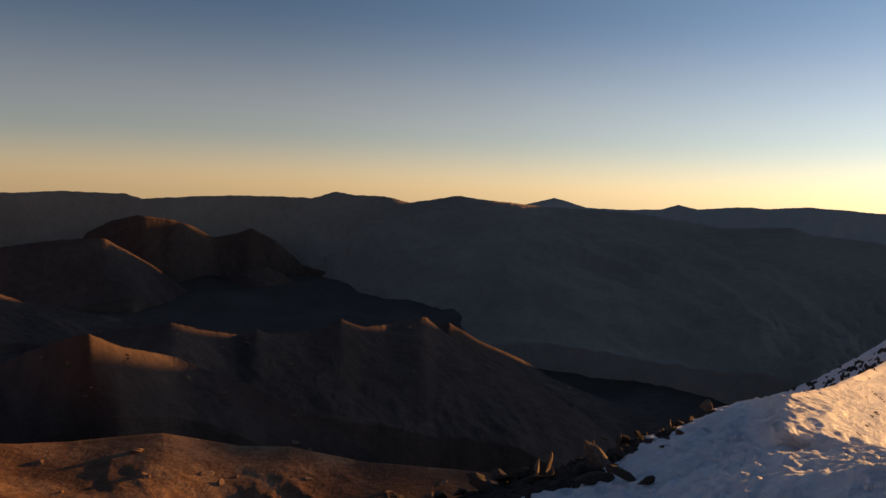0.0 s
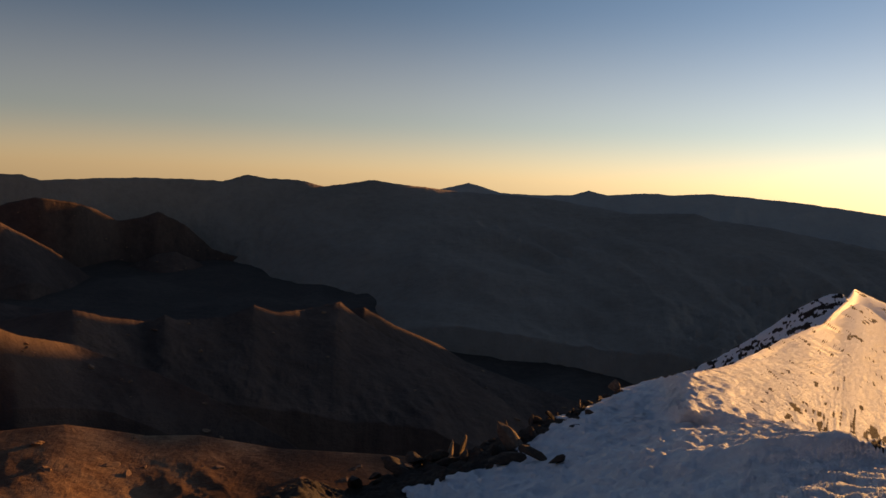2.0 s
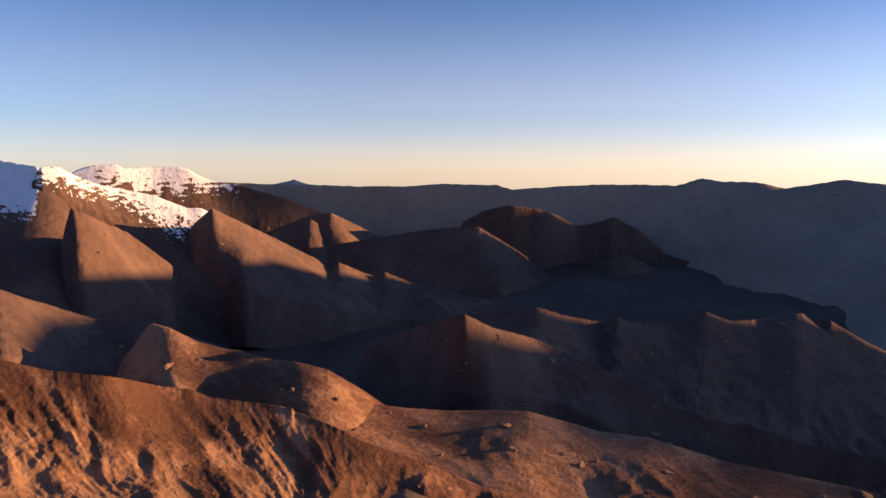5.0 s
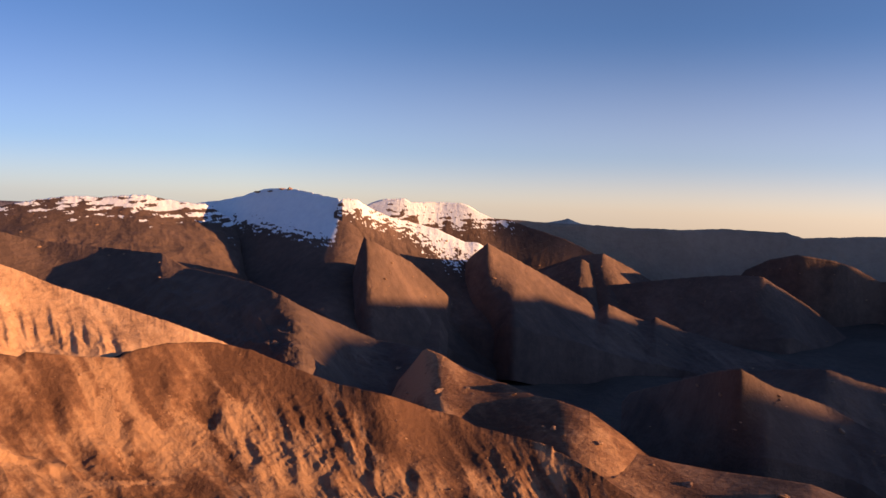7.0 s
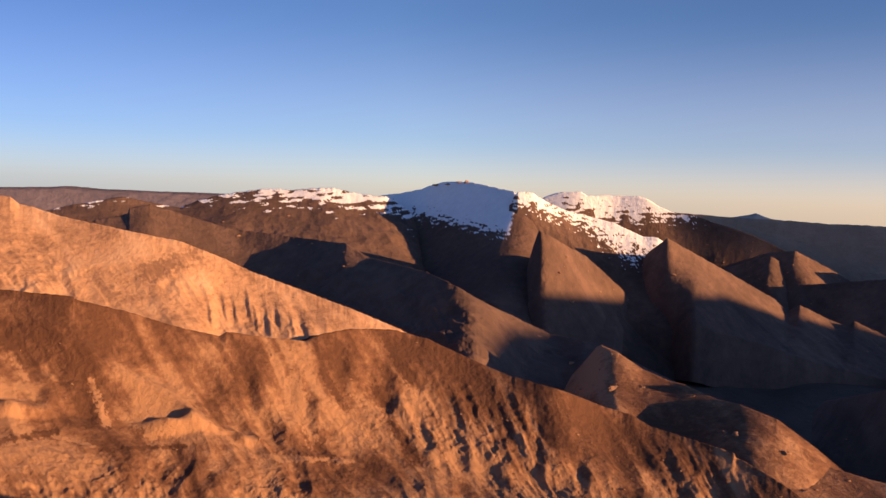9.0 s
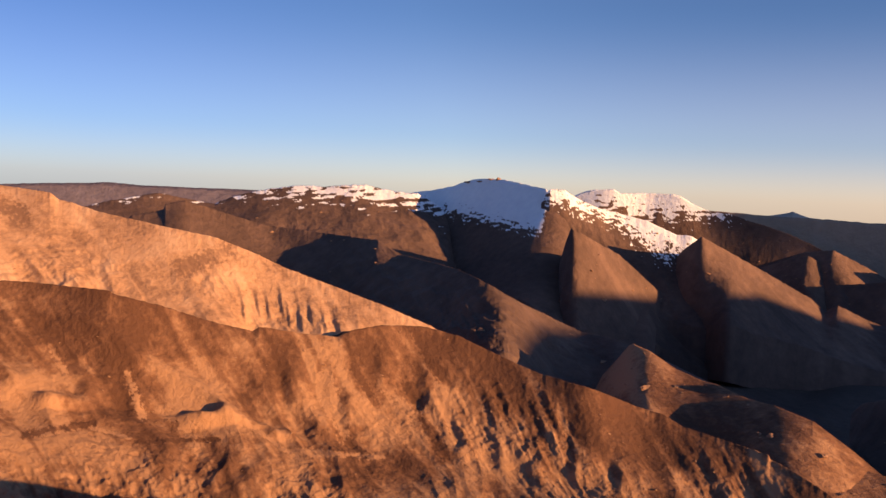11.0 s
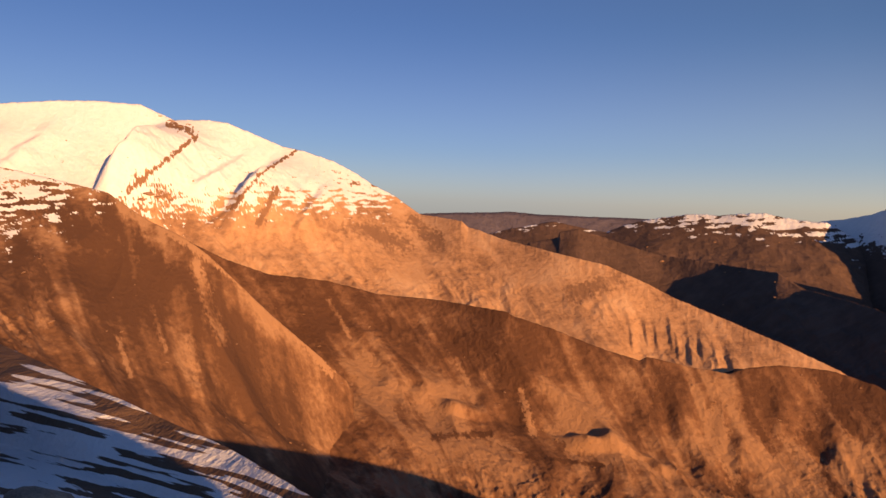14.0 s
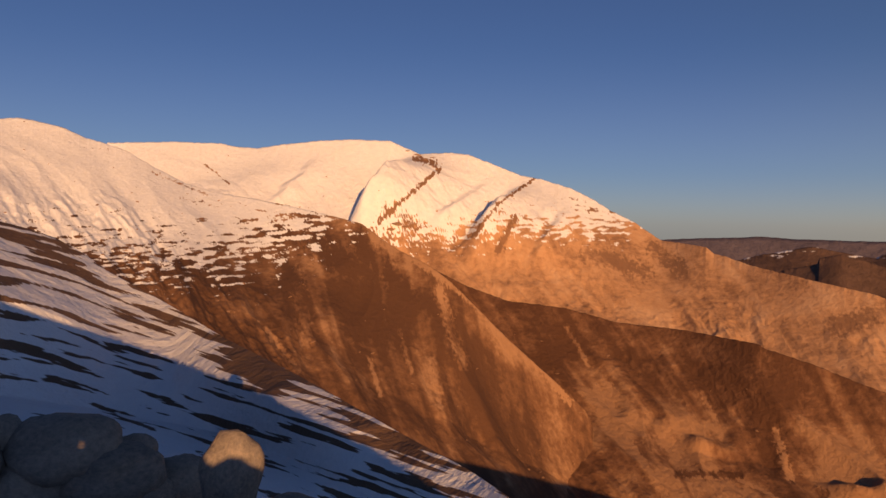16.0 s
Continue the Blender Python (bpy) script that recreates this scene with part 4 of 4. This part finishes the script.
ROCK = stone_material("weathered_rock", (0.10, 0.07, 0.055), (0.17, 0.12, 0.09), (0.27, 0.20, 0.15), 0.12)
# Darker copy of the slab rock, with the ridge's shade in its colour.
SHADED_ROCK = stone_material("shaded_rock", (0.035, 0.026, 0.021), (0.065, 0.047, 0.037), (0.11, 0.08, 0.062), 0.10)
BOULDER = stone_material("grey_boulder", (0.17, 0.145, 0.125), (0.26, 0.22, 0.185), (0.38, 0.31, 0.25), 0.06)
# Near-black stone colour that stands in for a hollow's shade.
HOLLOW_SHADE = stone_material("hollow_shade", (0.02, 0.014, 0.011), (0.035, 0.024, 0.018), (0.07, 0.045, 0.032), 3.0)
CRAG = stone_material("crag", (0.17, 0.095, 0.06), (0.27, 0.155, 0.095), (0.38, 0.23, 0.14), 4.0)


def rock_mesh(name, mat, seed, flats=9, rough=0.12, deep=0.72, detail=3):
    """A broken stone about one metre across, cut by flat faces."""
    rnd = random.Random(seed)
    bm = bmesh.new()
    bmesh.ops.create_icosphere(bm, subdivisions=detail, radius=0.5)
    cuts = []
    for _ in range(flats):
        d = Vector((rnd.gauss(0, 1), rnd.gauss(0, 1), rnd.gauss(0, 1))).normalized()
        cuts.append((d, 0.5 * rnd.uniform(deep, 0.95)))
    for v in bm.verts:
        for d, h in cuts:
            over = v.co.dot(d) - h
            if over > 0:
                v.co -= d * over
        q = v.co * 3 + Vector((seed, 0, 0))
        v.co += v.co.normalized() * rough * 0.5 * (noise.noise(q) + 0.5 * noise.noise(q * 2.7))
    me = bpy.data.meshes.new(name)
    bm.to_mesh(me)
    bm.free()
    me.polygons.foreach_set("use_smooth", np.full(len(me.polygons), flats < 9))
    me.materials.append(mat)
    return me


def rock(name, me, at_, size, turn=(0, 0, 0), parent=None):
    ob = new(name, me)
    ob.matrix_world = Matrix.LocRotScale(at_, Euler([radians(t) for t in turn]), size)
    ob.parent = parent
    return ob


def shard_mesh(name, mat, seed):
    """An angular slab, broader at its foot, pointed above."""
    rnd = random.Random(seed)
    bm = bmesh.new()
    for k in range(16):
        t = rnd.random()
        a, w = rnd.uniform(0, 2 * math.pi), 0.5 * (1 - 0.5 * t) * rnd.uniform(0.6, 1.0)
        bm.verts.new((w * math.cos(a) + 0.45 * t * math.cos(seed), w * 0.7 * math.sin(a), t - 0.4))
    bm.verts.new((0.55 * math.cos(seed), 0, 0.72))
    hull = bmesh.ops.convex_hull(bm, input=bm.verts)
    bmesh.ops.delete(bm, geom=[v for v in hull["geom_interior"] if isinstance(v, bmesh.types.BMVert)], context="VERTS")
    bmesh.ops.bevel(bm, geom=bm.edges[:], offset=0.02, segments=1, affect="EDGES")
    me = bpy.data.meshes.new(name)
    bm.to_mesh(me)
    bm.free()
    me.materials.append(mat)
    return me


SHARD = [shard_mesh("rock", ROCK, 500 + i) for i in range(8)]
SHARP = [shard_mesh("rock", SHADED_ROCK, 620 + i) for i in range(6)]
ROUND = [rock_mesh("boulder", BOULDER, 200 + i, 7, 0.16, 0.78) for i in range(6)]
CLIFF = [rock_mesh("rock_outcrop", CRAG, 300 + i, 10, 0.30, 0.5) for i in range(5)]

# broken rocks along the edge of the snow: bearing, rise of the foot, width and height in degrees
SLABS = [
    (-12.12, -18.67, 1.61, 1.77), (-8.33, -19.54, 0.73, 1.45), (-7.47, -19.64, 1.13, 1.05), (-11.54, -16.61, 0.48, 0.89),
    (-19.06, -14.27, 1.05, 0.77), (-13.17, -16.59, 0.40, 0.73), (-16.54, -15.40, 0.32, 0.56),
]
for k, (az, el, w, h) in enumerate(SLABS):
    at_ = spot(summit, az, el)
    dist = math.hypot(at_.x, at_.y)
    w, h = radians(w) * dist, radians(h) * dist
    tagged(rock("rock", SHARD[k % 8], at_ + Vector((0, 0, h * 0.36)), (w * 1.3, w * 0.9, h * 1.25), ((-6, 8, 5, -8)[k % 4], (-14, 4, 10, -4)[k % 4], 40 * k), None),
           "jagged brown slab with a sunlit face, standing among dark rocks", "rock", "rocks on the ridge")
LOW_ROCKS = [
    (-11.68, -19.71, 3.63, 1.61), (-13.91, -19.45, 3.23, 1.29), (-14.93, -19.59, 1.61, 0.81), (-10.83, -19.04, 1.61, 1.37),
    (-12.86, -18.77, 1.45, 1.21), (-13.44, -18.13, 1.21, 0.89), (-13.59, -16.83, 1.37, 0.89), (-14.59, -16.61, 1.21, 0.97),
    (-15.59, -16.46, 1.21, 0.89), (-16.38, -16.25, 1.05, 0.89), (-17.33, -16.02, 0.97, 0.73), (-15.82, -17.09, 1.37, 0.56),
    (-17.13, -15.27, 1.05, 0.73), (-17.92, -15.13, 1.05, 0.81), (-18.61, -14.77, 1.21, 0.73), (-18.99, -14.51, 0.81, 0.56),
    (-6.31, -19.38, 2.42, 1.61), (-5.10, -20.16, 2.82, 1.77), (-7.37, -20.17, 2.42, 1.45), (-3.88, -20.78, 3.23, 1.61),
    (-9.23, -20.32, 2.26, 1.21), (-8.47, -19.75, 1.61, 1.05), (-6.99, -21.15, 1.61, 0.56), (-2.25, -21.31, 3.23, 1.21),
    (-0.63, -21.67, 3.23, 0.97), (-5.67, -18.83, 1.61, 0.97), (-4.65, -19.27, 1.61, 0.97), (-12.23, -18.43, 1.21, 0.81),
    (-16.12, -15.89, 0.56, 0.56), (-14.17, -16.26, 0.56, 0.56), (-15.09, -16.12, 0.48, 0.56), (-16.83, -15.68, 0.56, 0.48),
    (-10.79, -18.29, 0.89, 0.65), (-9.93, -19.31, 1.21, 0.65), (-3.44, -19.89, 2.02, 0.97), (-1.82, -20.65, 2.02, 0.81),
]
for k, (az, el, w, h) in enumerate(LOW_ROCKS):
    rnd = random.Random(k)
    at_ = spot(summit, az, el)
    dist = math.hypot(at_.x, at_.y)
    w, h = radians(w) * dist, radians(h) * dist
    tagged(rock("rock", SHARP[k % 6], at_ + Vector((0, 0, h * 0.12)), (w * 1.2, w * rnd.uniform(0.8, 1.1), h * rnd.uniform(0.45, 0.85)), (rnd.uniform(-35, 35), rnd.uniform(-35, 35), rnd.uniform(0, 360))),
           "low broken rock at the edge of the snow, darkened as in shade", "rock", "rocks on the ridge")
# dry stone windbreak: boulders piled on the slope
wall = tagged(new("stone_windbreak"), "low windbreak of piled pale boulders on the snow", "stone wall")
wall.location = (-5.6, -4.0, -1.1)
PILE = [
    (128.93, -15.20, 6.86, 4.84), (132.01, -14.88, 3.23, 4.03), (126.20, -16.79, 6.86, 4.03), (124.53, -15.59, 2.66, 2.42),
    (121.83, -17.87, 4.44, 4.03), (131.21, -17.05, 5.65, 4.03), (118.24, -17.38, 4.19, 5.40), (124.08, -18.45, 4.44, 2.82),
    (113.86, -19.66, 2.82, 1.61), (134.32, -15.59, 4.84, 4.84), (136.96, -16.19, 5.65, 5.24),
]

def surface(ob, az, r):
    """The height of a mountain's near face at a bearing and distance."""
    A, E, P, first = GRID[ob.name]
    j = int(np.argmin(np.abs(A[first] - az)))
    return float(P[first + int(np.argmin(np.abs(np.hypot(P[first:, j, 0], P[first:, j, 1]) - r))), j, 2])


for k, (az, el, w, h) in enumerate(PILE):
    rnd = random.Random(80 + k)
    dist = 4.4 if az < 120 else 6.0 + rnd.uniform(-0.2, 0.2)
    c = Vector(place(az, el, dist))
    w, h = radians(w) * dist * 1.1, radians(h) * dist * 1.15
    tall = h > w
    rock("boulder", ROUND[k % 6], c - wall.location, (w, w * (0.8 if tall else 1.0), h * (0.92 if not tall else 1.0)), (rnd.uniform(-12, 12), rnd.uniform(-12, 12), rnd.uniform(0, 360)), wall)
    low, base = c.z - h * 0.45, surface(slope, az, dist)
    while low > base:
        ww = rnd.uniform(0.45, 0.6)
        d = Vector(place(az + rnd.uniform(-1.5, 1.5), 0, dist + rnd.uniform(-0.1, 0.25)))
        rock("boulder", ROUND[rnd.randrange(6)], Vector((d.x, d.y, low - 0.15)) - wall.location, (ww, ww, 0.42), (rnd.uniform(-15, 15), rnd.uniform(-15, 15), rnd.uniform(0, 360)), wall)
        low -= 0.32

# boulders added unseen at one's back, towards the sun, to shade the slope
shade_row = tagged(new("stone_windbreak"), "unseen row of piled pale boulders added to shade the snow slope", "stone wall")
shade_row.location = (2.2, 1.2, -0.2)
for k, v in enumerate([*np.arange(-3.4, 0.7, 0.26), *np.arange(0.74, 2.1, 0.1)]):
    rnd = random.Random(400 + k)
    u = max(2.4, 2.75 * v + 0.4)
    top = float(np.interp(v, [-3.4, -1.5, 0.5, 1.2, 1.7, 2.1], [2.22, 1.52, 0.93, 0.61, 0.38, 0.10])) + u * math.tan(se)
    while top > -0.9:
        ww = rnd.uniform(0.34, 0.44)
        d = SUN_U * (u + rnd.uniform(-0.06, 0.06)) + SUN_V * v
        rock("boulder", ROUND[rnd.randrange(6)], Vector((d[0], d[1], top - 0.16)) - shade_row.location, (ww, ww, 0.34), (rnd.uniform(-12, 12), rnd.uniform(-12, 12), rnd.uniform(0, 360)), shade_row)
        top -= 0.28

# crags on the mountains
def crags(ob, table, size=1.0, lean=0.0, tall=1.0):
    for k, (az, el, w, h) in enumerate(table):
        rnd = random.Random(int(az * 100) + k)
        at_ = spot(ob, az, el)
        dist = math.hypot(at_.x, at_.y)
        w, h = radians(w) * dist * size, radians(h) * dist * size
        rock("rock_outcrop", CLIFF[k % 5], at_, (w * 0.6, h * 0.9, h * 0.3 * tall), (0, lean, az + 25 + rnd.uniform(-20, 20)), ob)


def scattered(ob, count, size, seed):
    """Outcrops all over the near face of a mountain."""
    rnd = random.Random(seed)
    P, first = GRID[ob.name][2], GRID[ob.name][3]
    for k in range(count):
        i, j = rnd.randrange(first + 3, first + (len(P) - first) * 2 // 3), rnd.randrange(5, P.shape[1] - 5)
        w = size * rnd.uniform(0.45, 1.0) ** 2
        rock("rock_outcrop", CLIFF[k % 5], Vector(P[i, j]), (w, w * rnd.uniform(0.7, 1.6), w * rnd.uniform(0.3, 0.6)), (rnd.uniform(-20, 20), rnd.uniform(-20, 20), rnd.uniform(0, 360)), ob)


scattered(brown, 240, 3.4, 1)
scattered(orange, 60, 3.6, 2)
scattered(shoulder, 110, 2.8, 3)
for k, ob in enumerate(RIDGES):
    scattered(ob, 26, 13.0, 30 + k)
crags(orange,
[
    (105.56, 4.59, 1.21, 0.52), (104.99, 4.28, 0.89, 0.40), (106.20, 4.85, 0.73, 0.32), (104.47, 4.45, 0.65, 0.32),
    (106.91, -0.25, 1.61, 1.05), (107.39, -0.70, 1.21, 0.81), (106.34, -0.60, 0.97, 0.65),
]
, 0.8, 0.0, 1.2)
crags(dome,
[
    (55.52, 0.88, 0.56, 0.56), (56.02, 0.70, 0.97, 0.32), (57.58, 0.43, 1.21, 0.32), (56.80, 0.54, 0.97, 0.32),
]
, 1.0, 0.0, 1.6)

# flattened near-black stone laid in as the shade of a hollow under the pale slope
rock("rock_outcrop", rock_mesh("rock_outcrop", HOLLOW_SHADE, 333, 10, 0.30, 0.5), spot(orange, 65.57, -10.86), (44, 30, 15), (0, 0, 66), orange)
